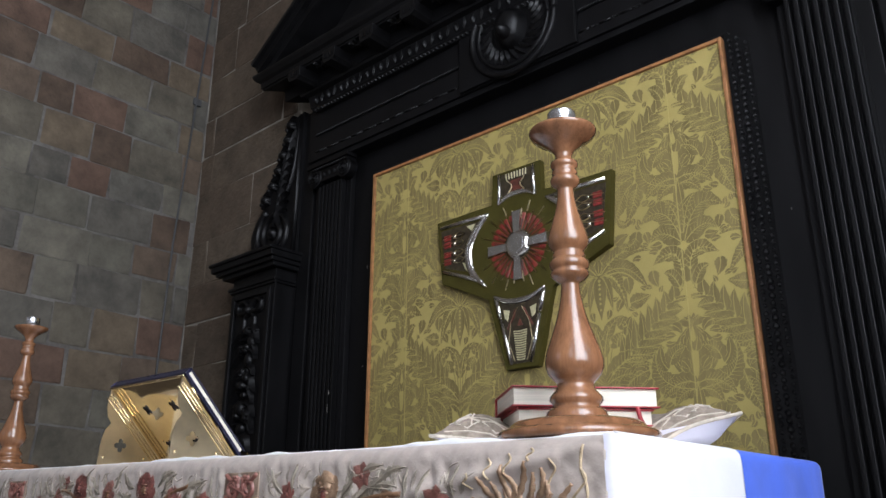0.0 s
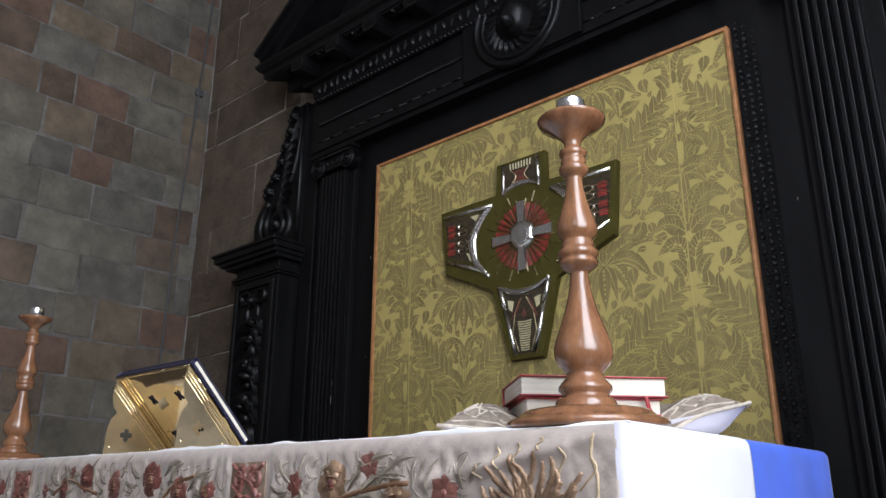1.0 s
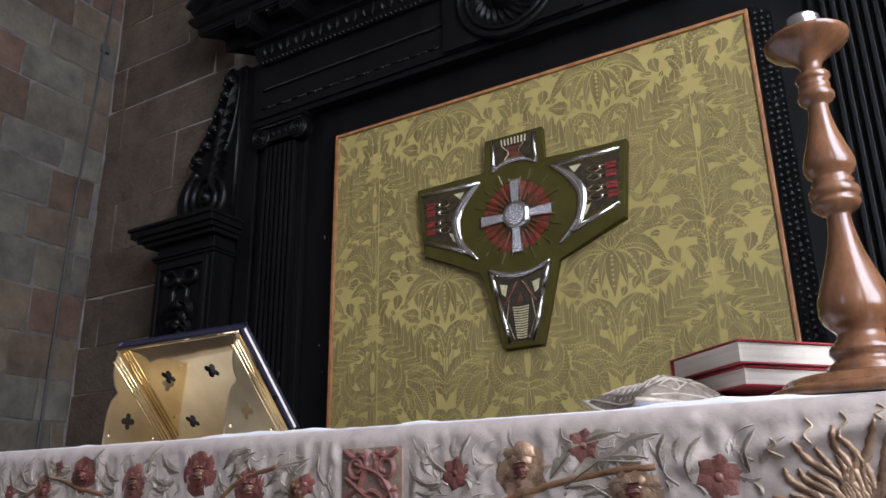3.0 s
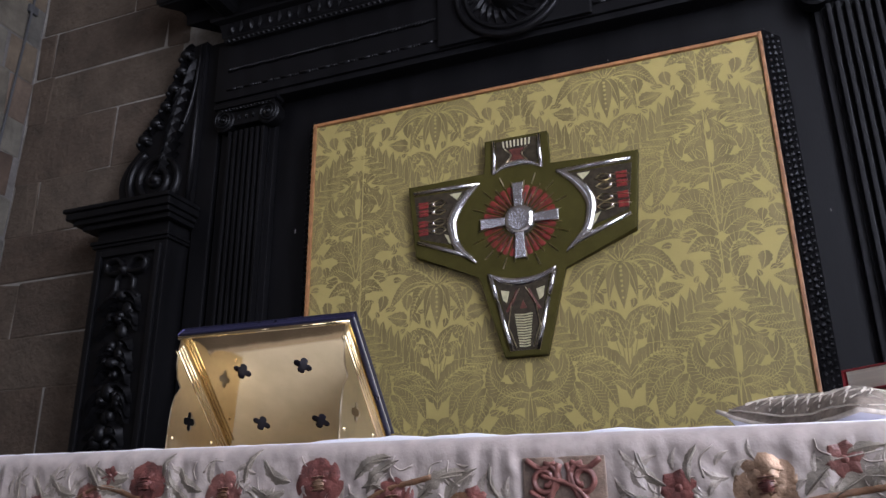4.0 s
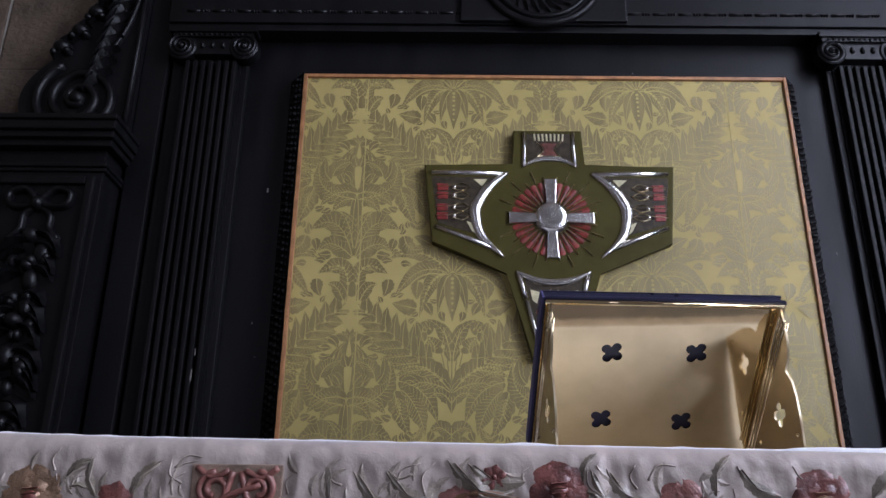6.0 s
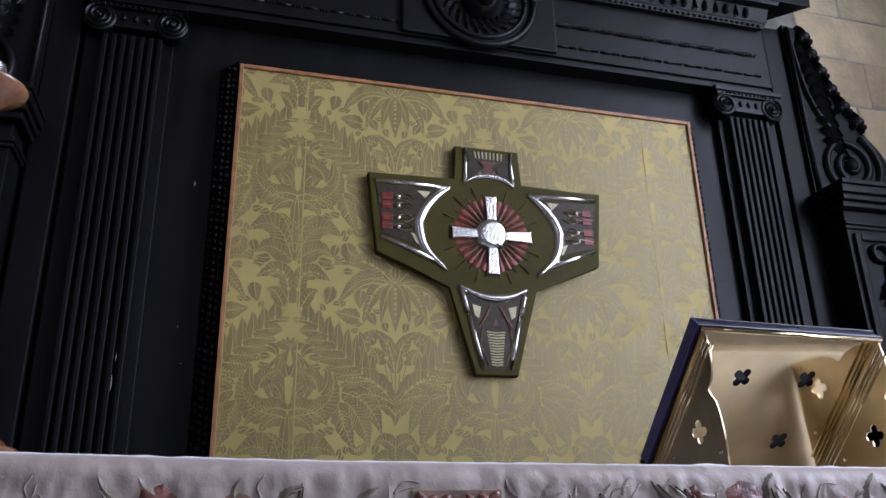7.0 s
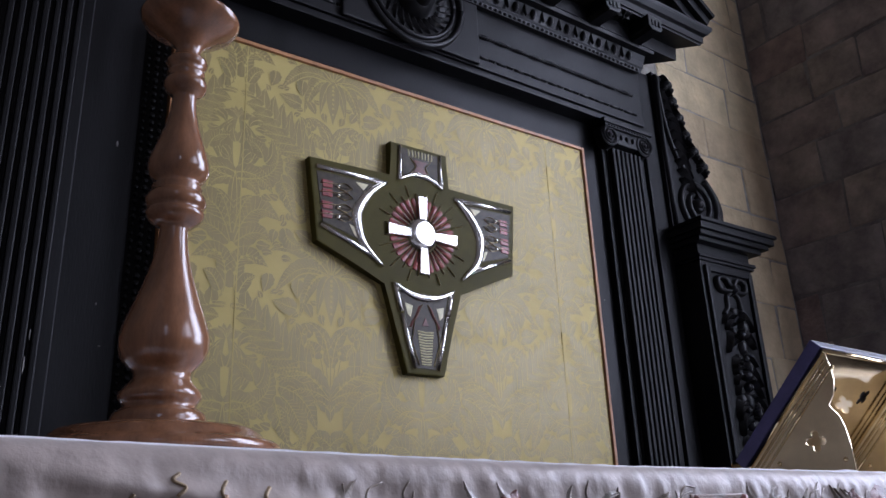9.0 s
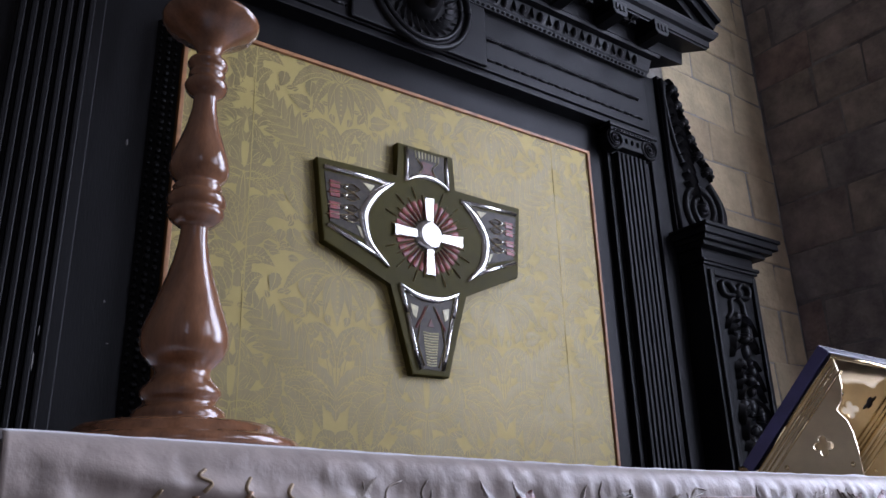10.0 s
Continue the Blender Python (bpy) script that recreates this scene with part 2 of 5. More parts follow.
def catmull(pts, per=6):
    out = []
    p = [np.array(q, float) for q in pts]
    p = [2 * p[0] - p[1]] + p + [2 * p[-1] - p[-2]]
    for i in range(1, len(p) - 2):
        for k in range(per):
            t = k / per
            out.append(0.5 * (2 * p[i] + (p[i + 1] - p[i - 1]) * t + (2 * p[i - 1] - 5 * p[i] + 4 * p[i + 1] - p[i + 2]) * t * t
                              + (3 * p[i] - p[i - 1] - 3 * p[i + 1] + p[i + 2]) * t ** 3))
    out.append(p[-2])
    return out


ROUND = [(-1, 0), (-0.75, 0.66), (0, 1), (0.75, 0.66), (1, 0)]


def stroke(bm, pts, w, h, ybase, taper=0.0):
    """A raised rounded band along a line in x and z, standing h towards -y from ybase (a number or a function of x, z)."""
    yb = ybase if callable(ybase) else (lambda x, z: ybase)
    pts = [np.array(p, float) for p in pts]
    rows = []
    n = len(pts)
    for i, p in enumerate(pts):
        d = pts[min(i + 1, n - 1)] - pts[max(i - 1, 0)]
        d = d / (np.linalg.norm(d) + 1e-9)
        nrm = np.array((-d[1], d[0]))
        s = i / (n - 1)
        k = 1 - taper * s
        ww = w(s) if callable(w) else w * k
        row = []
        for a, b in ROUND:
            q = p + nrm * a * ww / 2
            row.append(bm.verts.new((q[0], yb(q[0], q[1]) - h * b * min(1, k + 0.3), q[1])))
        rows.append(row)
    for a, b in zip(rows, rows[1:]):
        for k in range(4):
            bm.faces.new((a[k], a[k + 1], b[k + 1], b[k]))
    bm.faces.new(rows[0])
    bm.faces.new(rows[-1][::-1])
    return bm


def blade(bm, p0, p1, p2, w, h, ybase, lobes=0, n=14, gap=0.0, cut=0.35):
    """A leaf along a bent spine, in two halves that rise to the rib; lobes: a serrated edge."""
    yb = ybase if callable(ybase) else (lambda x, z: ybase)
    p0, p1, p2 = (np.array(p, float) for p in (p0, p1, p2))
    sp, ed = [], []
    for i in range(n + 1):
        t = i / n
        p = (1 - t) ** 2 * p0 + 2 * t * (1 - t) * p1 + t * t * p2
        d = 2 * (1 - t) * (p1 - p0) + 2 * t * (p2 - p1)
        d = d / (np.linalg.norm(d) + 1e-9)
        ww = w / 2 * math.sin(math.pi * min(1, (t * 0.97 + 0.03)) ** 0.75)
        if lobes:
            ww *= (1 - cut) + cut * ((t * lobes) % 1.0) * 1.3
        sp.append((p, d))
        ed.append(ww)
    for side in (-1, 1):
        inner, outer = [], []
        for (p, d), ww in zip(sp, ed):
            nrm = np.array((-d[1], d[0])) * side
            a = p + nrm * gap / 2
            q = p + nrm * max(ww, gap / 2 + 1e-4) + d * ww * 0.35
            inner.append(bm.verts.new((a[0], yb(a[0], a[1]) - h, a[1])))
            outer.append(bm.verts.new((q[0], yb(q[0], q[1]) - h * 0.1, q[1])))
        for i in range(n):
            fcs = (inner[i], outer[i], outer[i + 1], inner[i + 1])
            bm.faces.new(fcs if side > 0 else fcs[::-1])
    return bm


def dome(bm, x, z, rx, rz, h, ybase, segs=20, rings=4, flat=0.0):
    """A low round boss towards -y."""
    yb = ybase if callable(ybase) else (lambda a, b: ybase)
    prev = None
    for r in range(rings + 1):
        s = 1 - r / rings
        if s == 0:
            v = bm.verts.new((x, yb(x, z) - h, z))
            for k in range(segs):
                bm.faces.new((prev[k], prev[(k + 1) % segs], v))
            break
        hh = h * math.sqrt(max(0, 1 - max(0, (s - flat) / (1 - flat)) ** 2))
        row = []
        for k in range(segs):
            a = 2 * math.pi * k / segs
            px, pz = x + rx * s * math.cos(a), z + rz * s * math.sin(a)
            row.append(bm.verts.new((px, yb(px, pz) - hh, pz)))
        if prev:
            for k in range(segs):
                bm.faces.new((prev[k], prev[(k + 1) % segs], row[(k + 1) % segs], row[k]))
        prev = row
    return bm


def spiral(cx, cz, r0, r1, a0, turns, n=40, sgn=1):
    return [(cx + (r0 + (r1 - r0) * i / n) * math.cos(a0 + sgn * 2 * math.pi * turns * i / n),
             cz + (r0 + (r1 - r0) * i / n) * math.sin(a0 + sgn * 2 * math.pi * turns * i / n)) for i in range(n + 1)]


def tube(bm, pts, r, segs=8):
    pts = [Vector(p) for p in pts]
    rows = []
    for i, p in enumerate(pts):
        d = (pts[min(i + 1, len(pts) - 1)] - pts[max(i - 1, 0)]).normalized()
        q = d.to_track_quat("Z", "Y").to_matrix()
        rows.append([bm.verts.new(p + q @ Vector((r * math.cos(2 * math.pi * k / segs), r * math.sin(2 * math.pi * k / segs), 0))) for k in range(segs)])
    for a, b in zip(rows, rows[1:]):
        for k in range(segs):
            bm.faces.new((a[k], a[(k + 1) % segs], b[(k + 1) % segs], b[k]))
    bm.faces.new(rows[0][::-1])
    bm.faces.new(rows[-1])
    return bm


# ---- structure ----
def wall(name, boxes, label, material=M_MORTAR):
    bm = nb()
    for b in boxes:
        box(bm, *b)
    return tagged(part(name, bm, material), label, "wall", kind="structure")


T = 0.4
floor = part("floor", box(nb(), WEST - T, EAST + T, SOUTH - T, NORTH + T, -0.2, 0), M_FLOOR)
tagged(floor, "worn grey stone floor of the chancel", "floor", kind="structure")
ceiling = part("ceiling", box(nb(), WEST - T, EAST + T, SOUTH - T, NORTH + T, TOP, TOP + 0.2), M_PLASTER)
tagged(ceiling, "dim plain stone ceiling above the chancel", "ceiling", kind="structure")
wall_north = wall("wall_north", [(WEST - T, EAST + T, NORTH, NORTH + T, 0, TOP)], "buff sandstone ashlar wall behind the black reredos", M_LIME)
w0, w1, w2, w3 = WEST_WINDOW
wall_west = wall("wall_west", [(WEST - T, WEST, SOUTH, w0, 0, TOP), (WEST - T, WEST, w0, w1, 0, w2), (WEST - T, WEST, w0, w1, w3, TOP), (WEST - T, WEST, w1, NORTH, 0, TOP)], "mixed grey and pink sandstone block wall with pale mortar")
wall_south = wall("wall_south", [(WEST - T, EAST + T, SOUTH - T, SOUTH, 0, TOP)], "plain stone wall closing the chancel", M_PLASTER)
cuts, y = [], SOUTH
for y0, y1, z0, z1 in WINDOWS:
    cuts += [(EAST, EAST + T, y, y0, 0, TOP), (EAST, EAST + T, y0, y1, 0, z0), (EAST, EAST + T, y0, y1, z1, TOP)]
    y = y1
cuts.append((EAST, EAST + T, y, NORTH, 0, TOP))
wall_east = wall("wall_east", cuts, "dark shaded sandstone block wall beside the windows")

for i, (y0, y1, z0, z1) in enumerate(WINDOWS + [WEST_WINDOW]):
    w = thing(f"window_{i + 1}", (EAST + 0.25 if i < 3 else WEST - 0.25, y0, z0), "tall church window with lead bars and pale glass", "window", kind="structure")
    bm = nb()
    W, H = y1 - y0, z1 - z0
    for a in (0, W - 0.06):
        box(bm, -0.03, 0.03, a, a + 0.06, 0, H)
    for a in (0, H - 0.06):
        box(bm, -0.03, 0.03, 0.06, W - 0.06, a, a + 0.06)
    part("window_frame", bm, M_LEAD, w)
    bm = nb()
    for k in range(1, 3):
        box(bm, -0.025, 0.025, W * k / 3 - 0.02, W * k / 3 + 0.02, 0.06, H - 0.06)
    part("mullion", bm, M_LEAD, w)
    for k in range(3):
        bm = box(nb(), -0.004, 0.004, W * k / 3 + 0.05, W * (k + 1) / 3 - 0.05, 0.06, H - 0.06)
        p = part("pane", bm, M_GLASS, w)
        p.visible_shadow = False


# ---- the reredos ----
CX = -1.792
reredos = thing("reredos", (CX, 2.6, 0), "carved ebonised oak reredos with fluted pilasters and a gold damask panel", "altarpiece")
YB = -2.6                      # the reredos's own y: 0 is the wall
FRAME_Y, PIL_Y, FRIEZE_Y, PANEL_Y = 2.575 + YB, 2.505 + YB, 2.485 + YB, 2.495 + YB
LEFT_OUT = 0.05                # the pilaster on the west side stands a little further out


def sx(s, u):
    return s * (u + (LEFT_OUT if s < 0 and u > 1.0 else 0))


def sbox(bm, s, u0, u1, y0, y1, z0, z1, bevel=0.0):
    a, b = sorted((sx(s, u0), sx(s, u1)))
    return box(bm, a, b, y0, y1, z0, z1, bevel)


part("backboard", box(nb(), -1.62, 1.52, FRAME_Y, -0.002, 0, 3.2), M_BLACK, reredos)

for s in (-1, 1):
    part("pilaster_board", sbox(nb(), s, 1.105, 1.40, 2.541 + YB, FRAME_Y, 0.2, 2.81, 0.004), M_BLACK, reredos)
    part("side_stile", sbox(nb(), s, 1.415, 1.515, 2.53 + YB, FRAME_Y, 0.2, 3.18, 0.006), M_BLACK, reredos)
    # fluted shaft: narrow fillets with hollows between
    shaft = sbox(nb(), s, 1.13, 1.35, PIL_Y + 0.030, 2.542 + YB, 0.45, 2.67)
    n = 7
    pil = part("pilaster", shaft, M_BLACK, reredos, "tall fluted pilaster shaft")
    for k in range(n):
        u = 1.134 + (1.346 - 1.134) * (k + 0.5) / n
        part("fillet", sbox(nb(), s, u - 0.0085, u + 0.0085, PIL_Y, PIL_Y + 0.032, 0.47, 2.65, 0.004), M_BLACK, pil)
    part("pilaster_base", sbox(nb(), s, 1.11, 1.37, PIL_Y - 0.02, 2.542 + YB, 0.2, 0.45, 0.008), M_BLACK, reredos)
    # Ionic capital
    cap = nb()
    sbox(cap, s, 1.065, 1.405, PIL_Y - 0.035, 2.542 + YB, 2.7580, 2.7800, 0.004)
    sbox(cap, s, 1.08, 1.39, PIL_Y - 0.025, 2.542 + YB, 2.7420, 2.7590)
    sbox(cap, s, 1.115, 1.355, PIL_Y - 0.012, 2.542 + YB, 2.6700, 2.7440, 0.006)
    for k in range(14):
        u = 1.095 + 0.28 * (k + 0.5) / 14
        dome(cap, sx(s, u), 2.7505, 0.0075, 0.006, 0.006, PIL_Y - 0.025, 8, 2)
    for k, u in enumerate((1.195, 1.235, 1.275)):
        dome(cap, sx(s, u), 2.7080, 0.010, 0.016, 0.012, PIL_Y - 0.012, 10, 3)
    capital = part("capital", cap, M_CARVE, reredos, "carved Ionic capital with two scrolls")
    for u, d in ((1.115, 1), (1.355, -1)):
        bm = nb()
        lathe_pts = [(0.0, 0.056), (0.05, 0.056), (0.055, 0.05)]
        lathe(bm, lathe_pts, 28)
        bmesh.ops.rotate(bm, verts=bm.verts, matrix=Matrix.Rotation(radians(90), 3, "X"))
        bmesh.ops.translate(bm, verts=bm.verts, vec=(sx(s, u), 2.542 + YB, 2.7020))
        stroke(bm, spiral(sx(s, u), 2.7020, 0.049, 0.006, math.pi / 2, 2.4, 60, d * s), 0.013, 0.011, PIL_Y - 0.016)
        dome(bm, sx(s, u), 2.7020, 0.012, 0.012, 0.014, PIL_Y - 0.016, 12, 3)
        part("volute", bm, M_CARVE, capital, smooth=False)

# entablature
BED_Y = 2.465 + YB
part("frieze", box(nb(), -1.47, 1.375, FRIEZE_Y, FRAME_Y, 2.812, 3.12, 0.004), M_BLACK, reredos)
part("architrave", box(nb(), -1.47, 1.375, FRIEZE_Y + 0.012, FRAME_Y, 2.782, 2.811, 0.003), M_BLACK, reredos)
bm = nb()
extrude_profile(bm, [(FRAME_Y, 3.105), (BED_Y - 0.006, 3.105), (BED_Y - 0.012, 3.125), (BED_Y - 0.018, 3.132), (BED_Y - 0.022, 3.165),
                     (BED_Y - 0.030, 3.198), (BED_Y - 0.060, 3.204), (BED_Y - 0.066, 3.22), (FRAME_Y, 3.22)], -1.41, 1.36, 1.0, BED_Y)
part("bed_moulding", bm, M_BLACK, reredos)
CORN_Y = 2.25 + YB
bm = nb()
extrude_profile(bm, [(FRAME_Y, 3.22), (BED_Y - 0.07, 3.22), (BED_Y - 0.075, 3.29), (CORN_Y + 0.05, 3.29), (CORN_Y + 0.048, 3.30), (CORN_Y + 0.04, 3.30),
                     (CORN_Y + 0.038, 3.335), (CORN_Y + 0.03, 3.34), (CORN_Y + 0.02, 3.345), (CORN_Y + 0.004, 3.365), (CORN_Y, 3.375), (CORN_Y, 3.385), (FRAME_Y, 3.385)],
                -1.535, 1.52, 1.0, BED_Y)
part("cornice", bm, M_BLACK, reredos, "projecting moulded cornice")
egg_me = dome(nb(), 0, 0, 0.015, 0.030, 0.020, 0.0, 12, 4)
egg = part("egg", egg_me, M_CARVE, reredos, smooth=True)
dart = part("dart", blade(nb(), (0, 0.034), (0, 0), (0, -0.036), 0.02, 0.014, 0.0, n=4), M_CARVE, reredos)
N_EGG = 26


def repeat(ob, places, tilt=0.0):
    """Copies of one small piece, sharing its mesh; the first place takes the piece itself."""
    for i, p in enumerate(places):
        o = ob if i == 0 else ob.copy()
        if i:
            scene.collection.objects.link(o)
        o.location = p
        o.rotation_euler = (tilt, 0, 0)


step = 2.74 / N_EGG
xs = [-1.42 + step * (k + 0.5) for k in range(N_EGG)]
repeat(egg, [(x, BED_Y - 0.022, 3.166) for x in xs], radians(-8))
repeat(dart, [(x + step / 2, BED_Y - 0.023, 3.168) for x in xs[:-1]], radians(-8))
bead = part("bead", dome(nb(), 0, 0, 0.011, 0.008, 0.010, 0.0, 10, 3), M_CARVE, reredos, smooth=True)
repeat(bead, [(-1.41 + 2.76 * (k + 0.5) / 100, BED_Y - 0.008, 3.115) for k in range(100)])
modillion = part("modillion", prism(nb(), [(-0.05, 0.0), (0.05, 0.0), (0.05, -0.06), (0.03, -0.078), (-0.03, -0.078), (-0.05, -0.06)], -0.13, 0.0, 0.004), M_CARVE, reredos)
repeat(modillion, [(-1.36 + 2.64 * k / 9, BED_Y - 0.072, 3.289) for k in range(10)])
ridge = part("modillion_flute", box(box(box(nb(), -0.03, -0.02, -0.006, 0, -0.03, 0.0), -0.006, 0.006, -0.006, 0, -0.034, 0.0), 0.02, 0.03, -0.006, 0, -0.03, 0.0), M_CARVE, reredos)
repeat(ridge, [(-1.36 + 2.64 * k / 9, BED_Y - 0.202, 3.265) for k in range(10)])
rose_me = nb()
for k in range(6):
    a = k * math.pi / 3
    blade(rose_me, (0, 0), (0.02 * math.cos(a), 0.02 * math.sin(a)), (0.045 * math.cos(a), 0.045 * math.sin(a)), 0.03, 0.012, 0.0, n=5)
dome(rose_me, 0, 0, 0.012, 0.012, 0.018, 0.0, 10, 3)
rosette = part("soffit_rosette", rose_me, M_CARVE, reredos)
repeat(rosette, [(-1.36 + 2.64 * (k + 0.5) / 9, BED_Y - 0.13, 3.289) for k in range(9)], radians(90))

# beaded and corded lines across the frieze
for s in (-1, 1):
    x0, x1 = (0.335, 1.315) if s > 0 else (-1.40, -0.335)
    bm = nb()
    for k in range(70):
        x = x0 + (x1 - x0) * (k + 0.5) / 70
        w = 0.010 + 0.005 * math.sin(k * 0.9)
        stroke(bm, [(x - 0.008, 2.960), (x + 0.008, 2.974)], w, 0.011, FRIEZE_Y)
    part("corded_line", bm, M_CARVE, reredos, smooth=True)
    bm = nb()
    x = x0
    while x < x1 - 0.05:
        stroke(bm, [(x, 2.862), (x + 0.05, 2.862)], 0.013, 0.008, FRIEZE_Y)
        for k in range(3):
            dome(bm, x + 0.062 + 0.011 * k, 2.862, 0.005, 0.008, 0.009, FRIEZE_Y, 8, 2)
        x += 0.1
    part("beaded_line", bm, M_CARVE, reredos, smooth=True)

# block with a carved roundel; its middle is a plain boss
part("roundel_block", box(nb(), -0.325, 0.330, 2.465 + YB, FRIEZE_Y, 2.815, 3.215, 0.008), M_BLACK, reredos)
bm = nb()
for R, w, h in ((0.232, 0.03, 0.022), (0.195, 0.022, 0.014)):
    stroke(bm, [(R * math.cos(a), 3.03 + R * math.sin(a)) for a in np.linspace(0, 2 * math.pi, 65)], w, h, 2.465 + YB)
for k in range(26):
    a = 2 * math.pi * k / 26
    p = lambda r, d: (r * math.cos(a + d), 3.03 + r * math.sin(a + d))
    blade(bm, p(0.11, 0), p(0.14, 0.1), p(0.182, 0.28), 0.035, 0.012, 2.464 + YB, lobes=3, n=9)
part("roundel", bm, M_CARVE, reredos, "carved wreath roundel", smooth=True)
bm = nb()
dome(bm, 0, 3.02, 0.085, 0.105, 0.085, 2.465 + YB, 24, 6)
dome(bm, 0, 2.975, 0.045, 0.04, 0.115, 2.465 + YB, 16, 5)
part("boss", bm, M_CARVE, reredos, smooth=True)

# raking cornices above
for s in (-1, 1):
    bm = nb()
    L = [(1.72, 3.386), (0.62, 4.14)]
    dx, dz = L[1][0] - L[0][0], L[1][1] - L[0][1]
    ln = math.hypot(dx, dz)
    nx, nz = (-dz / ln, dx / ln)
    if nz < 0:
        nx, nz = -nx, -nz
    for (a, b, yf) in ((0.0, 0.05, 2.31), (0.05, 0.10, 2.28), (0.10, 0.125, 2.255)):
        pts = [(L[0][0] + nx * a, L[0][1] + nz * a), (L[1][0] + nx * a, L[1][1] + nz * a), (L[1][0] + nx * b, L[1][1] + nz * b), (L[0][0] + nx * b, L[0][1] + nz * b)]
        prism(bm, [(s * x, z) for x, z in pts], yf + YB, FRAME_Y)
    part("raking_cornice", bm, M_BLACK, reredos)
part("tympanum", prism(nb(), [(-1.5, 3.38), (1.5, 3.38), (0.65, 4.12), (-0.65, 4.12)], 2.45 + YB, FRAME_Y), M_BLACK, reredos)

# side pedestals with carved drops, and the scrolled brackets on them
for s in (-1, 1):
    U0, U1 = 1.53, 1.93
    ped = part("pedestal", sbox(nb(), s, U0, U1, 2.40 + YB, -0.002, 0, 2.20, 0.004), M_BLACK, reredos)
    for a, b, y0, z0, z1 in ((U0 - 0.012, U1 + 0.015, 2.388, 2.115, 2.13), (U0 - 0.016, U1 + 0.024, 2.38, 2.13, 2.148), (U0 - 0.03, U1 + 0.06, 2.36, 2.20, 2.225),
                             (U0 - 0.04, U1 + 0.10, 2.34, 2.225, 2.25), (U0 - 0.05, U1 + 0.135, 2.325, 2.25, 2.285), (U0 - 0.055, U1 + 0.15, 2.315, 2.285, 2.305)):
        part("pedestal_course", sbox(nb(), s, a, b, y0 + YB, -0.002, z0, z1, 0.006), M_BLACK, ped)
    bm = nb()
    for a, b in ((U0 + 0.02, U0 + 0.05), (U1 - 0.05, U1 - 0.02)):
        sbox(bm, s, a, b, 2.382 + YB, 2.402 + YB, 0.5, 2.095, 0.006)
    sbox(bm, s, U0 + 0.05, U1 - 0.05, 2.382 + YB, 2.402 + YB, 2.065, 2.095, 0.006)
    part("panel_moulding", bm, M_BLACK, ped)
    bm = nb()
    rng = random.Random(5)
    uc, yd = sx(s, (U0 + U1) / 2), 2.400 + YB
    for d in (-1, 1):                                  # ribbon bow
        stroke(bm, catmull([(uc, 1.995), (uc + d * 0.05, 2.045), (uc + d * 0.105, 2.03), (uc + d * 0.095, 1.985), (uc + d * 0.04, 1.98), (uc, 1.99)], 6), 0.026, 0.030, yd)
        stroke(bm, catmull([(uc, 1.985), (uc + d * 0.045, 1.95), (uc + d * 0.05, 1.90), (uc + d * 0.085, 1.86)], 6), 0.024, 0.022, yd)
    dome(bm, uc, 1.99, 0.026, 0.03, 0.045, yd, 14, 4)
    z = 1.90
    while z > 0.6:                                     # swelling bunches of leaves and fruit
        hgt = rng.uniform(0.15, 0.24)
        wid = rng.uniform(0.055, 0.095)
        for k in range(9):
            a = rng.uniform(0, 2 * math.pi)
            r = rng.random() ** 0.5
            q = rng.uniform(0.016, 0.034)
            dome(bm, uc + wid * 0.75 * r * math.cos(a), z - hgt / 2 + hgt * 0.42 * r * math.sin(a), q, q * rng.uniform(0.9, 1.5), 0.050 - 0.024 * r, yd, 14, 4)
        for k in range(8):
            d = -1 if k % 2 else 1
            z0 = z - hgt * (k + 1) / 10
            blade(bm, (uc + d * 0.015, z0), (uc + d * wid * 0.8, z0 + 0.02), (uc + d * (wid + rng.uniform(0.005, 0.03)), z0 - rng.uniform(0.03, 0.09)), 0.055, 0.030, yd, lobes=3, n=9, cut=0.25)
        z -= hgt + 0.012
    tagged(part("carved_drop", bm, M_CARVE, ped, "carved foliage drop", True), kind="stuff")
    # bracket
    BRK = 2.508 + YB
    OUT = 0.045 if s < 0 else 0.036
    pts = catmull([(1.515, 3.19), (1.60, 3.17), (1.605, 3.10), (1.625, 3.0), (1.66, 2.88), (1.73, 2.75), (1.81, 2.65), (1.885, 2.56), (1.91, 2.47), (1.88, 2.38),
                   (1.79, 2.315), (1.70, 2.306), (1.515, 2.306)], 5)
    pts = [(sx(s, float(u) + (OUT if u > 1.59 else 0)), float(z)) for u, z in pts]
    if s < 0:
        pts = pts[::-1]
    br = part("scroll_bracket", prism(nb(), pts, BRK, FRAME_Y), M_BLACK, reredos, "scrolled acanthus side bracket")
    bm = nb()
    c = (sx(s, 1.728), 2.470)
    stroke(bm, spiral(c[0], c[1], 0.168, 0.012, math.pi * 0.35 if s > 0 else math.pi * 0.65, 2.6, 90, -s), 0.034, 0.026, BRK)
    dome(bm, c[0], c[1], 0.032, 0.032, 0.04, BRK, 16, 4)
    part("scroll", bm, M_CARVE, br, smooth=True)
    bm = nb()
    edge = [(1.575, 3.13), (1.595, 3.04), (1.63, 2.95), (1.665, 2.86), (1.715, 2.775), (1.775, 2.70)]
    edge = [(u + OUT, z) for u, z in edge]
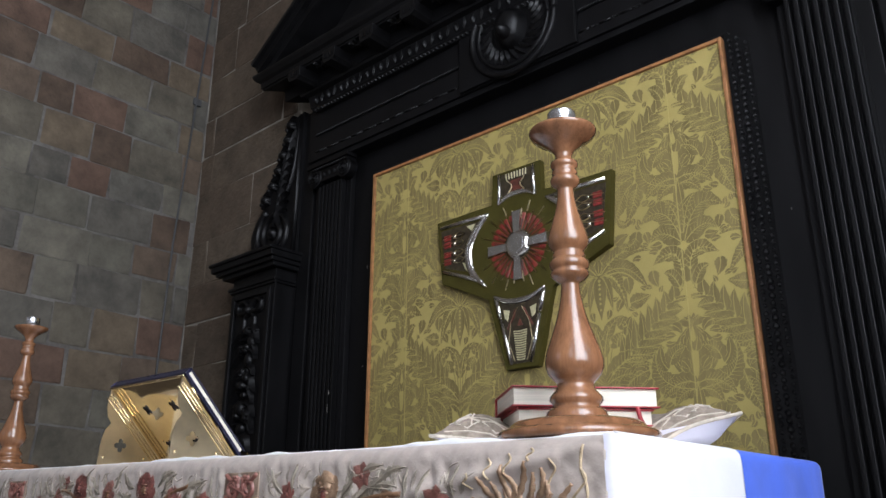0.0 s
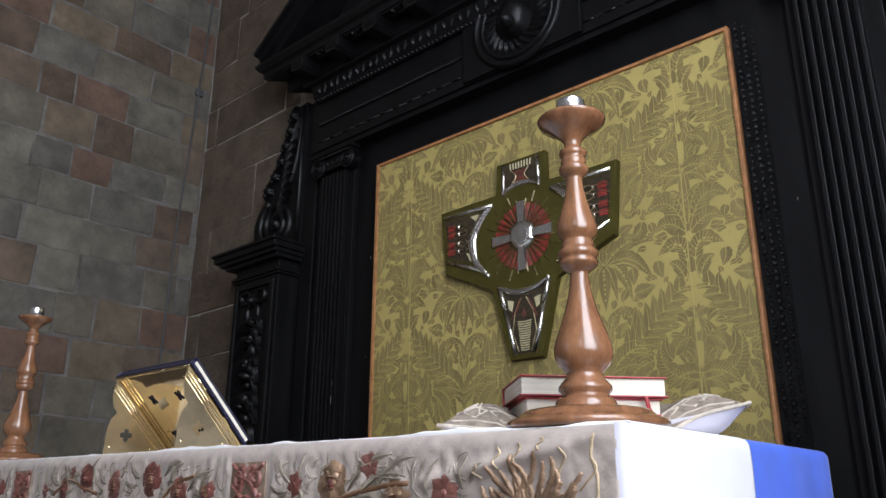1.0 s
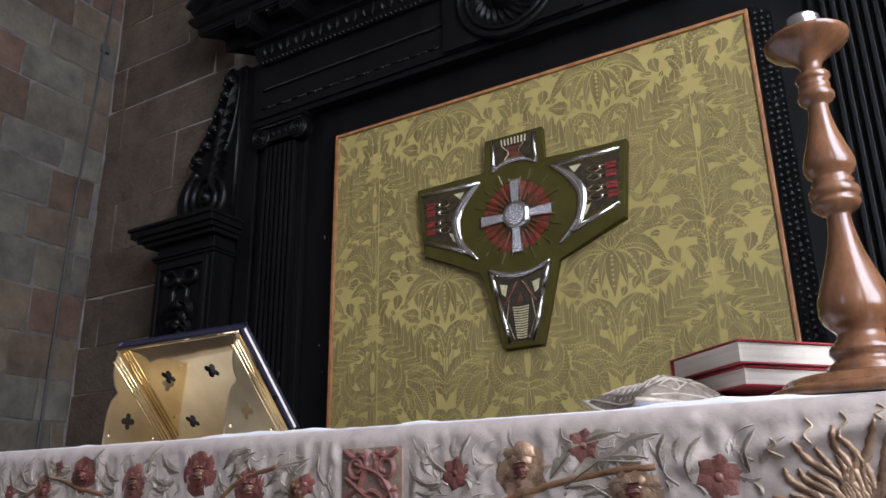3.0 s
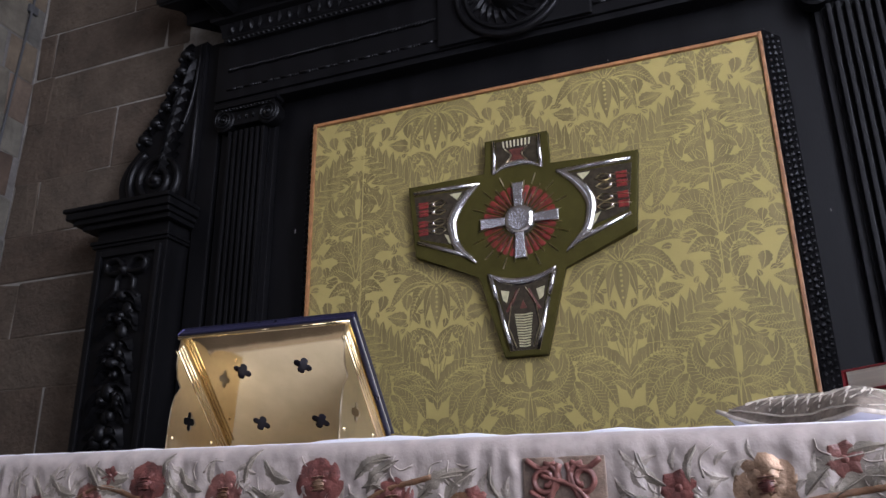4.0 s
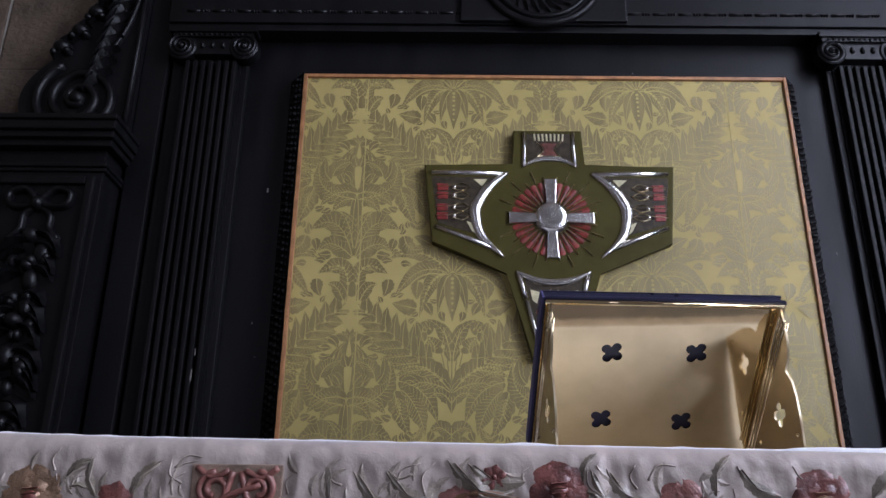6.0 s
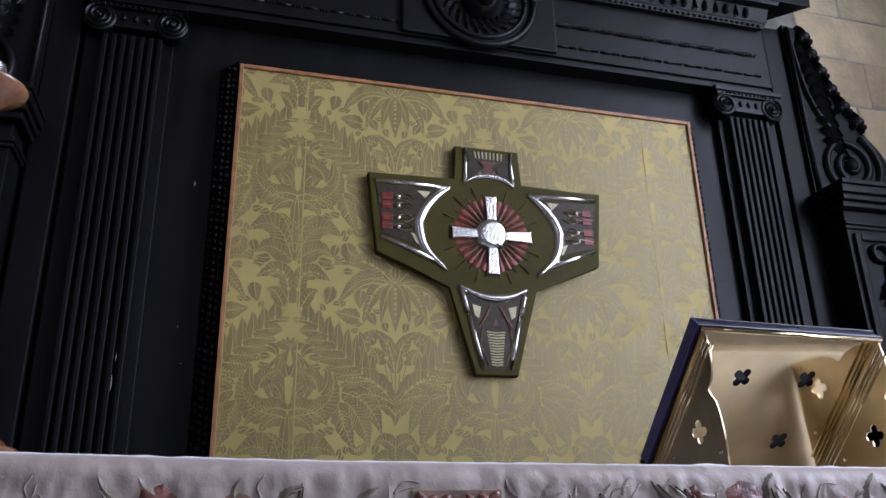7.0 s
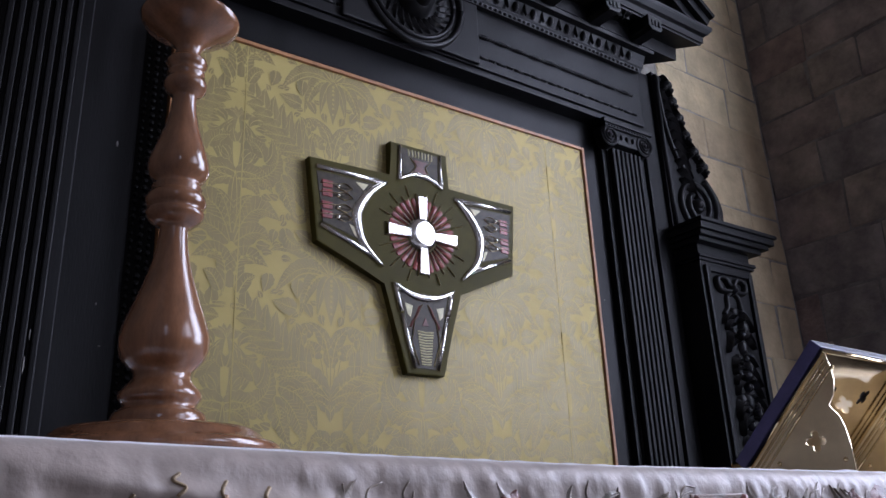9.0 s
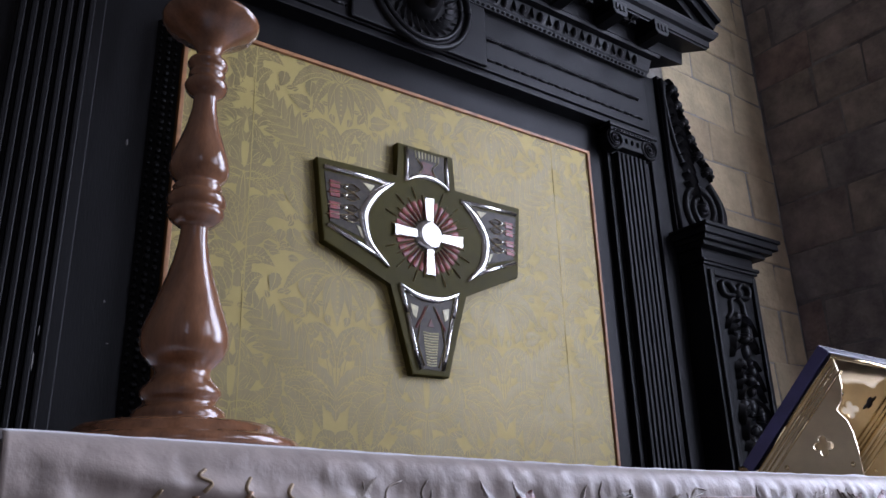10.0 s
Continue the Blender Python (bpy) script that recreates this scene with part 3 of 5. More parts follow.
    for k, (u, z) in enumerate(edge):
        dome(bm, sx(s, u + 0.006), z, 0.042, 0.036, 0.06, BRK + 0.02, 16, 5)
        dome(bm, sx(s, u + 0.034), z - 0.022, 0.022, 0.022, 0.05, BRK + 0.02, 12, 4)
        for dz, l in ((0.03, 0.06), (0.0, 0.075), (-0.03, 0.06)):
            blade(bm, (sx(s, u - 0.035), z + dz + 0.02), (sx(s, u), z + dz + 0.025), (sx(s, u - 0.035 + l), z + dz - 0.025), 0.04, 0.055, BRK + 0.03, lobes=3, n=8)
        dome(bm, sx(s, u - 0.02), z - 0.02, 0.02, 0.02, 0.045, BRK + 0.01, 10, 3)
    for k in range(9):
        z = 3.08 - k * 0.055
        u = 1.545 + 0.012 * k
        blade(bm, (sx(s, u), z), (sx(s, u + 0.05), z - 0.02), (sx(s, u + 0.06), z - 0.11), 0.05, 0.03, BRK, lobes=4, n=9)
    stroke(bm, [(sx(s, float(u)), float(z)) for u, z in catmull([(1.535, 3.15), (1.55, 2.95), (1.58, 2.8), (1.63, 2.69), (1.70, 2.62)], 6)], 0.02, 0.022, BRK)
    stroke(bm, [(sx(s, 1.53), 3.17), (sx(s, 1.53), 2.75), (sx(s, 1.535), 2.33)], 0.022, 0.02, BRK)
    for k in range(8):
        t = k / 7
        u, z = 1.56 + 0.05 * t, 2.95 - 0.36 * t
        blade(bm, (sx(s, u), z), (sx(s, u + 0.07), z + 0.01), (sx(s, u + 0.10), z - 0.09), 0.06, 0.035, BRK, lobes=5, n=12)
    tagged(part("acanthus", bm, M_CARVE, br, smooth=True), kind="stuff")

# ---- the damask panel ----
PW, PTOP, PBOT = 0.905, 2.566, 0.75
panel = part("fabric_panel", box(nb(), -PW, PW, PANEL_Y, FRAME_Y, PBOT, PTOP), M_GROUND, reredos, "faded gold silk damask stretched on a board")
for nm, a in (("slip", (-PW - 0.014, -PW, PBOT, PTOP + 0.014)), ("slip", (PW, PW + 0.014, PBOT, PTOP + 0.014)), ("slip", (-PW, PW, PTOP, PTOP + 0.014))):
    part(nm, box(nb(), a[0], a[1], PANEL_Y - 0.012, FRAME_Y, a[2], a[3], 0.003), M_SLIP, panel, "thin orange-brown wooden slip")
# carved moulding that slopes back from the slip to the frame
for s in (-1, 1):
    y0, y1, a, b = PANEL_Y + 0.004, FRAME_Y, PW + 0.019, PW + 0.082
    outline_ = [(a, y0), (b, y1), (a, y1)]
    bm = nb()
    lo = [bm.verts.new((s * u, y, PBOT)) for u, y in outline_]
    hi = [bm.verts.new((s * u, y, PTOP + 0.03)) for u, y in outline_]
    bm.faces.new(lo)
    bm.faces.new(hi)
    for k in range(3):
        bm.faces.new((lo[k], lo[(k + 1) % 3], hi[(k + 1) % 3], hi[k]))
    part("carved_moulding", bm, M_CARVE, reredos)
    bm = nb()
    rng = random.Random(8)
    for k in range(74):
        z = PBOT + 0.025 * k + 0.02
        for t, rad in ((0.2, 0.010), (0.5, 0.012), (0.82, 0.009)):
            if z < PTOP + 0.02:
                q = bmesh.ops.create_icosphere(bm, subdivisions=1, radius=rad * rng.uniform(0.75, 1.15))
                bmesh.ops.translate(bm, verts=q["verts"], vec=(s * (a + (b - a) * t), y0 + (y1 - y0) * t, z + (0.012 if t == 0.5 else 0) + rng.uniform(-0.002, 0.002)))
    tagged(part("carved_beading", bm, M_CARVE, reredos, "small carved leaves and beads"), kind="stuff")
part("carved_moulding", box(nb(), -PW - 0.03, PW + 0.03, PANEL_Y + 0.02, FRAME_Y, PTOP + 0.018, PTOP + 0.045, 0.004), M_CARVE, reredos)

PX, PZ = 0.694, 0.738
FIG, VEIN = ([], []), ([], [])


def spine(p0, p1, p2, n):
    p0, p1, p2 = (np.array(p, float) for p in (p0, p1, p2))
    for k in range(n + 1):
        t = k / n
        d = 2 * (1 - t) * (p1 - p0) + 2 * t * (p2 - p1)
        d = d / (np.linalg.norm(d) + 1e-9)
        yield t, (1 - t) ** 2 * p0 + 2 * t * (1 - t) * p1 + t * t * p2, d


def weave(store, rows, ox, oz, m, y):
    """A strip of three points a row, laid on the panel and cut off at its edge."""
    verts, faces = store
    base = len(verts)
    for row in rows:
        for p in row:
            verts.append((max(-PW + 0.002, min(PW - 0.002, ox + m * p[0])), y, max(PBOT + 0.002, min(PTOP - 0.002, oz + p[1]))))
    for k in range(len(rows) - 1):
        a = base + 3 * k
        for q in ((a, a + 1, a + 4, a + 3), (a + 1, a + 2, a + 5, a + 4)):
            xs_, zs_ = {verts[v][0] for v in q}, {verts[v][2] for v in q}
            if len(xs_) > 1 and len(zs_) > 1:
                faces.append(q if m < 0 else q[::-1])


FULL = 1.3


class Motif:
    """Leaves of half a repeat; each is a lobed shape along a bent spine, with pale ribs woven over it."""

    def __init__(self):
        self.strips, self.taken = [], []

    def leaf(self, p0, p1, p2, w, lobes=0, rib=True, beads=0, lean=0.5, deep=0.30, blunt=0.75):
        n = max(10, lobes * 5)
        rows, rim = [], []
        w *= FULL
        q = list(spine(p0, p1, p2, 12))
        bend = max(abs(a[2][0] * b[2][1] - a[2][1] * b[2][0]) / (np.linalg.norm(b[1] - a[1]) + 1e-9) for a, b in zip(q, q[1:]))
        tight = 0.9 / (bend + 1e-6)
        self.taken += [(p[0], p[1], w * 0.42 * math.sin(math.pi * min(1, 0.04 + 0.96 * t) ** blunt)) for t, p, d in q]
        for t, p, d in spine(p0, p1, p2, n):
            f = math.sin(math.pi * min(1.0, 0.04 + 0.96 * t) ** blunt)
            if lobes:
                u = (t * lobes) % 1.0
                f *= 1 - deep + deep * 1.25 * math.sin(math.pi * min(1, 0.12 + 0.88 * u)) ** 0.6
            nn = np.array((-d[1], d[0])) * w / 2 * max(f, 0.02)
            nn = nn * min(1.0, tight / (np.linalg.norm(nn) + 1e-9))
            back = d * w * f * (0.25 if lobes else 0.0) * lean
            rows.append((p + nn - back, p, p - nn - back))
            nn = nn * (1 + 0.0018 / (np.linalg.norm(nn) + 0.004))
            rim.append((p + nn - back, p, p - nn - back))
        self.strips.append((2, rim))
        self.strips.append((0, rows))
        if rib:
            self.line(p0, p1, p2, 0.0032)
        if lobes and w > 0.045:
            for t, p, d in spine(p0, p1, p2, 2 * lobes):
                if 0.1 < t < 0.95:
                    for sd in (-1, 1):
                        L = w * 0.36 * math.sin(math.pi * t ** blunt)
                        side_ = np.array((-d[1], d[0])) * sd
                        self.line(p, p + side_ * L * 0.5 + d * L * 0.45, p + side_ * L + d * L * 0.7, 0.0019)
        for k in range(beads):
            t = 0.15 + 0.65 * k / max(1, beads - 1)
            _, p, d = list(spine(p0, p1, p2, 40))[int(t * 40)]
            self.dot(p, 0.0055 * (1.15 - 0.5 * t))

    def line(self, p0, p1, p2, w, dark=False):
        rows = []
        for t, p, d in spine(p0, p1, p2, 7):
            nn = np.array((-d[1], d[0])) * w / 2 * (1 - 0.6 * t)
            rows.append((p + nn, p, p - nn))
        self.strips.append((0 if dark else 1, rows))

    def dot(self, c, r, dark=False):
        rows = []
        for k in range(7):
            a = math.pi * k / 6
            rows.append((c + np.array((-r * math.cos(a), r * math.sin(a))), c + np.array((-r * math.cos(a), 0)), c + np.array((-r * math.cos(a), -r * math.sin(a)))))
        self.strips.append((0 if dark else 1, rows))


half = Motif()
leaf = half.leaf
# palmette of hanging leaves
leaf((0.013, 0.018), (0.11, 0.125), (0.222, 0.060), 0.050, 8, beads=7, deep=0.16)
leaf((0.02, 0.010), (0.125, 0.060), (0.200, -0.082), 0.052, 9, deep=0.16)
half.line((0.03, 0.0), (0.12, 0.03), (0.172, -0.075), 0.006)
leaf((0.012, 0.004), (0.082, 0.020), (0.112, -0.152), 0.046, 8, beads=8, deep=0.12)
leaf((0.006, 0.004), (0.040, -0.02), (0.050, -0.140), 0.030, 0)
leaf((0, 0.01), (0, -0.06), (0, -0.165), 0.042, rib=False, beads=7)
leaf((0.004, 0.015), (0.012, 0.03), (0.02, 0.055), 0.014)
leaf((0.012, 0.012), (0.035, 0.035), (0.05, 0.06), 0.018)
leaf((0.0, 0.02), (0.0, 0.05), (0.0, 0.085), 0.022)
# stalks, small leaves, curls and the two tulips
for a in (0.0, 0.010, 0.020):
    half.line((a * 0.3, -0.42), (a, -0.34), (a * 1.9, -0.265), 0.006, True)
leaf((0.004, -0.30), (0.010, -0.18), (0.088, -0.158), 0.040, 4, deep=0.2)
leaf((0.003, -0.29), (0.016, -0.22), (0.030, -0.185), 0.020)
leaf((0.028, -0.275), (0.031, -0.25), (0.034, -0.232), 0.030, blunt=1.4)
half.dot(np.array((0.031, -0.252)), 0.007)
leaf((0.058, -0.272), (0.052, -0.245), (0.085, -0.218), 0.052, 3, deep=0.2)
half.dot(np.array((0.088, -0.188)), 0.026, True)
half.line((0.072, -0.195), (0.09, -0.165), (0.102, -0.196), 0.005)
half.line((0.102, -0.196), (0.088, -0.21), (0.084, -0.190), 0.005)
leaf((0.10, -0.235), (0.105, -0.19), (0.125, -0.165), 0.030, 3, deep=0.2)
# long frond: flame-shaped leaflets above its spine, broad ones below
F0, F1, F2 = (0.012, -0.385), (0.13, -0.30), (0.325, -0.105)
half.line(F0, F1, F2, 0.006, True)
for t, p, d in spine(F0, F1, F2, 11):
    if t < 0.24:
        continue
    grow = math.sin(math.pi * (0.18 + 0.66 * t))
    up, out = np.array((-0.15, 1.0)), np.array((1.0, -0.28 + 0.30 * t))
    leaf(p, p + up * 0.03 + d * 0.018, p + up * (0.125 - 0.045 * t) * grow + d * 0.012, 0.034, 4, deep=0.16)
    if t < 0.95:
        leaf(p, p + out * 0.035 + d * 0.01, p + out * (0.135 - 0.060 * t) * grow, 0.040, 5, deep=0.18)
    half.dot(p + np.array((0.004, 0.006)), 0.0042)
# leaves at its foot
leaf((0.010, -0.395), (0.095, -0.285), (0.172, -0.335), 0.062, 7, beads=6, deep=0.2)
leaf((0.006, -0.405), (0.08, -0.355), (0.135, -0.385), 0.044, 6, deep=0.25)
leaf((0.002, -0.44), (0.035, -0.385), (0.075, -0.425), 0.036, 4, deep=0.2)
leaf((0.0, -0.42), (0.0, -0.44), (0.0, -0.475), 0.024)
leaf((0.175, -0.370), (0.075, -0.385), (0.045, -0.505), 0.062, 6, deep=0.18)
leaf((0.165, -0.400), (0.110, -0.44), (0.085, -0.545), 0.070, 7, deep=0.28)
leaf((0.190, -0.405), (0.175, -0.47), (0.130, -0.560), 0.050, 6, deep=0.3)
leaf((0.125, -0.375), (0.150, -0.352), (0.168, -0.395), 0.034, 4, deep=0.25)
leaf((0.0, -0.545), (0.04, -0.50), (0.070, -0.535), 0.040, 4, deep=0.25)
leaf((0.0, -0.590), (0.045, -0.56), (0.085, -0.605), 0.045, 5, deep=0.25)
leaf((0.0, -0.52), (0.0, -0.56), (0.0, -0.66), 0.040, 5, deep=0.25)
# the other column: a pineapple in wings of acanthus
C = PX / 2
for w, dark in ((0.166, True), (0.132, False), (0.118, True), (0.026, False)):
    rows = []
    for t, p, d in spine((C, -0.236), (C, -0.33), (C, -0.425), 16):
        f = math.sin(math.pi * (0.03 + 0.94 * t) ** 1.12) ** 0.72
        rows.append((p + np.array((-w / 2 * f, 0)), p, p))
    half.strips.append((0 if dark else 2, rows))
for k in range(4):
    leaf((C - 0.004, -0.238), (C - 0.008 - 0.009 * k, -0.215), (C - 0.010 - 0.016 * k, -0.192 - 0.010 * k), 0.017, rib=False)
leaf((C - 0.012, -0.450), (C - 0.165, -0.440), (C - 0.142, -0.302), 0.060, 8, deep=0.34)
leaf((C - 0.100, -0.375), (C - 0.135, -0.345), (C - 0.118, -0.282), 0.034, 4, deep=0.3)
leaf((C - 0.004, -0.430), (C - 0.080, -0.405), (C - 0.130, -0.480), 0.052, 7, deep=0.28)
leaf((C - 0.004, -0.455), (C - 0.055, -0.440), (C - 0.085, -0.505), 0.046, 5, deep=0.25)
leaf((C - 0.002, -0.44), (C - 0.012, -0.50), (C - 0.010, -0.62), 0.020)
leaf((C - 0.004, -0.640), (C - 0.020, -0.525), (C - 0.062, -0.500), 0.048, 4, deep=0.25)
leaf((C - 0.006, -0.668), (C - 0.055, -0.480), (C - 0.158, -0.572), 0.092, 7, deep=0.30)
leaf((C - 0.008, -0.672), (C - 0.085, -0.590), (C - 0.125, -0.650), 0.062, 6, deep=0.32)
leaf((C - 0.014, -0.815), (C - 0.008, -0.650), (C - 0.122, -0.735), 0.088, 7, deep=0.24, beads=5)
leaf((C - 0.030, -0.830), (C - 0.055, -0.765), (C - 0.085, -0.775), 0.038, 4, deep=0.25)
leaf((C - 0.175, -0.595), (C - 0.185, -0.660), (C - 0.250, -0.640), 0.046, 5, deep=0.3)
leaf((C - 0.200, -0.540), (C - 0.235, -0.575), (C - 0.250, -0.520), 0.044, 5, deep=0.3)
leaf((C - 0.165, -0.500), (C - 0.195, -0.455), (C - 0.160, -0.425), 0.040, 4, deep=0.3)

# smaller leaves grown into what is left between them; the bright tree under the drooping leaves stays free
rng = random.Random(21)
taken = np.array(half.taken + [(x, z + PZ * d, r) for x, z, r in half.taken for d in (-1, 1)] + [(C, z, 0.05 * (z + 0.06) / -0.12 + 0.004) for z in (-0.09, -0.12, -0.15, -0.17)]
                 + [(C - 0.165, -0.745, 0.036), (C - 0.165, -0.007, 0.036), (C - 0.10, -0.735 + PZ, 0.01), (C - 0.165, -0.365, 0.02), (C - 0.150, -0.52, 0.016)])
for size in (0.085, 0.065, 0.048, 0.036, 0.026):
    for _ in range(800):
        p0 = np.array((rng.uniform(0.004, C - 0.004), rng.uniform(-0.70, PZ - 0.70)))
        a = rng.uniform(0, 2 * math.pi)
        d = np.array((math.cos(a), math.sin(a)))
        p2 = p0 + d * size
        p1 = (p0 + p2) / 2 + np.array((-d[1], d[0])) * size * rng.uniform(-0.4, 0.4)
        if not 0.010 < p2[0] < C - 0.010:
            continue
        pts = np.array([p for t, p, dd in spine(p0, p1, p2, 5)][1:])
        gap = np.hypot(pts[:, None, 0] - taken[None, :, 0], pts[:, None, 1] - taken[None, :, 1]) - taken[None, :, 2]
        if gap.min() > size * 0.17:
            leaf(p0, p1, p2, size * 0.52, 5, deep=0.26)
            new_ones = [(x, z + PZ * k, r) for x, z, r in half.taken[-13:] for k in (-1, 0, 1)]
            taken = np.vstack((taken, np.array(new_ones)))

for ix in range(-2, 2):
    for iz in range(-1, 3):
        ox, oz = PX * (ix + 0.5), 2.515 - PZ * iz
        for m in (-1, 1):
            for k, (kind, rows) in enumerate(half.strips):
                lay = 0.0002 + 0.0000024 * (k + (0 if m < 0 else 0.5))
                weave(VEIN if kind in (1, 2) else FIG, rows, ox, oz, m, PANEL_Y - lay - (0.0, 0.0009, 0.0, 0.0)[kind])
for nm, store, material, text in (("damask_figure", FIG, M_FIGURE, "satin leaf and palmette figure of the damask"), ("damask_vein", VEIN, M_GROUND, "fine gold ribs of the damask leaves")):
    tagged(raw(nm, store[0], store[1], material, panel), text, kind="stuff")
for x in (-0.672, 0.685):
    part("seam", box(nb(), x - 0.002, x + 0.002, PANEL_Y - 0.0025, PANEL_Y + 0.001, PBOT, PTOP - 0.002), M_GROUND, panel)

M_CHIP = mat("bare_chip", (0.16, 0.15, 0.14), 0.7)

# ---- the cross ----
cross = thing("wall_cross", (CX, 2.502, 1.98), "olive painted wooden cross with hammered silver and red enamel", "cross")
F = -0.042
outline = [(-0.128, 0.350), (0.122, 0.350), (0.122, 0.206), (0.450, 0.208), (0.420, -0.090), (0.157, -0.200), (0.077, -0.508), (-0.077, -0.508), (-0.157, -0.200), (-0.420, -0.090), (-0.452, 0.208), (-0.128, 0.206)]
part("board", prism(nb(), outline[::-1], F, 0.0, 0.006), M_OLIVE, cross, "olive green painted board")


def inlay(name, pts, h, material, label=""):
    return part(name, prism(nb(), pts, F - h, F + 0.001, min(h * 0.4, 0.003)), material, cross, label)


for s in (-1, 1):
    m = lambda pts: [(s * x, z) for x, z in pts]
    inlay("enamel_field", m([(0.425, 0.160), (0.185, 0.158), (0.255, 0.07), (0.262, 0.0), (0.235, -0.07), (0.400, -0.020)]), 0.002, M_DARKEN)
    bm = nb()
    stroke(bm, m([(0.425, 0.176), (0.30, 0.176), (0.150, 0.172)]), 0.020, 0.010, F)
    stroke(bm, m(catmull([(0.150, 0.176), (0.215, 0.125), (0.260, 0.06), (0.268, 0.01), (0.245, -0.07), (0.170, -0.146)], 5)), lambda t: 0.010 + 0.032 * math.sin(math.pi * t) ** 0.7, 0.012, F)
    stroke(bm, m([(0.190, -0.122), (0.29, -0.078), (0.407, -0.032)]), 0.020, 0.010, F)
    part("silver_border", bm, M_SILVER, cross, "hammered silver border", smooth=True)
    for i, z in enumerate((0.118, 0.085, 0.040, 0.006)):
        inlay("red_inlay", m([(0.405, z + 0.014), (0.365, z + 0.013), (0.365, z - 0.013), (0.402, z - 0.014)]), 0.005, M_REDEN)
        bm = nb()
        stroke(bm, m([(0.362, z), (0.285, z)]), 0.018, 0.006, F, 0.5)
        part("dark_spindle", bm, M_DARKEN, cross)
        bm = nb()
        dome(bm, s * 0.343, z, 0.010, 0.010, 0.011, F, 10, 3)
        part("silver_stud", bm, M_SILVER, cross, smooth=True)
        bm = nb()
        stroke(bm, m(catmull([(0.412, z), (0.35, z + 0.006), (0.315, z + 0.014), (0.29, z)], 4)), 0.004, 0.007, F)
        stroke(bm, m(catmull([(0.35, z - 0.006), (0.315, z - 0.014), (0.29, z)], 4)), 0.004, 0.007, F)
        part("wire", bm, M_WIRE, cross)
    inlay("cream_inlay", m([(0.275, 0.150), (0.225, 0.150), (0.245, 0.122)]), 0.004, M_CREAM)
    inlay("cream_inlay", m([(0.300, -0.012), (0.262, -0.028), (0.262, -0.062), (0.28, -0.05)]), 0.004, M_CREAM)

inlay("enamel_field", [(-0.08, 0.335), (0.08, 0.335), (0.078, 0.225), (0.0, 0.245), (-0.078, 0.225)], 0.002, M_DARKEN)
bm = nb()
for s in (-1, 1):
    stroke(bm, [(s * 0.090, 0.338), (s * 0.089, 0.27), (s * 0.094, 0.200)], 0.016, 0.010, F)
stroke(bm, catmull([(-0.096, 0.200), (-0.05, 0.228), (0, 0.236), (0.05, 0.228), (0.096, 0.200)], 5), lambda t: 0.008 + 0.018 * math.sin(math.pi * t), 0.011, F)
part("silver_border", bm, M_SILVER, cross, "hammered silver border", smooth=True)
for k in range(8):
    x = -0.052 + 0.105 * k / 7
    part("cream_inlay", stroke(nb(), [(x, 0.333), (x * 0.95, 0.305)], 0.008, 0.005, F), M_CREAM, cross)
inlay("red_inlay", [(-0.03, 0.295), (0.03, 0.295), (0.012, 0.27), (0.03, 0.245), (-0.03, 0.245), (-0.012, 0.27)], 0.004, M_RUST)
for s in (-1, 1):
    part("wire", stroke(nb(), catmull([(s * 0.045, 0.30), (s * 0.022, 0.27), (s * 0.042, 0.240)], 5), 0.005, 0.007, F), M_WIRE, cross)

inlay("enamel_field", [(-0.10, -0.225), (0.0, -0.245), (0.10, -0.225), (0.04, -0.488), (-0.04, -0.488)], 0.002, M_DARKEN)
bm = nb()
stroke(bm, catmull([(-0.128, -0.198), (-0.06, -0.228), (0, -0.236), (0.06, -0.228), (0.128, -0.198)], 6), lambda t: 0.012 + 0.020 * math.sin(math.pi * t), 0.012, F)
for s in (-1, 1):
    stroke(bm, [(s * 0.122, -0.205), (s * 0.108, -0.25), (s * 0.098, -0.296)], 0.020, 0.011, F)
    stroke(bm, [(s * 0.094, -0.302), (s * 0.07, -0.40), (s * 0.047, -0.490)], 0.018, 0.010, F)
part("silver_border", bm, M_SILVER, cross, "hammered silver border", smooth=True)
for k in range(13):
    z = -0.358 - 0.0095 * k
    w = 0.033 - 0.0011 * k
    part("cream_inlay", stroke(nb(), [(-w, z), (0, z - 0.003), (w, z)], 0.007, 0.005, F), M_CREAM, cross)
for s in (-1, 1):
    inlay("cream_inlay", [(s * x, z) for x, z in ((0.082, -0.262), (0.050, -0.270), (0.060, -0.312), (0.075, -0.300))], 0.004, M_CREAM)
    part("red_spindle", stroke(nb(), [(s * 0.02, -0.268), (s * 0.034, -0.30), (s * 0.062, -0.345)], 0.013, 0.006, F), M_RUST, cross)
    part("wire", stroke(nb(), [(s * 0.012, -0.262), (s * 0.045, -0.32), (s * 0.058, -0.40), (s * 0.03, -0.478)], 0.004, 0.007, F), M_WIRE, cross)
inlay("red_inlay", [(0, -0.306), (0.014, -0.338), (-0.014, -0.338)], 0.004, M_RUST)

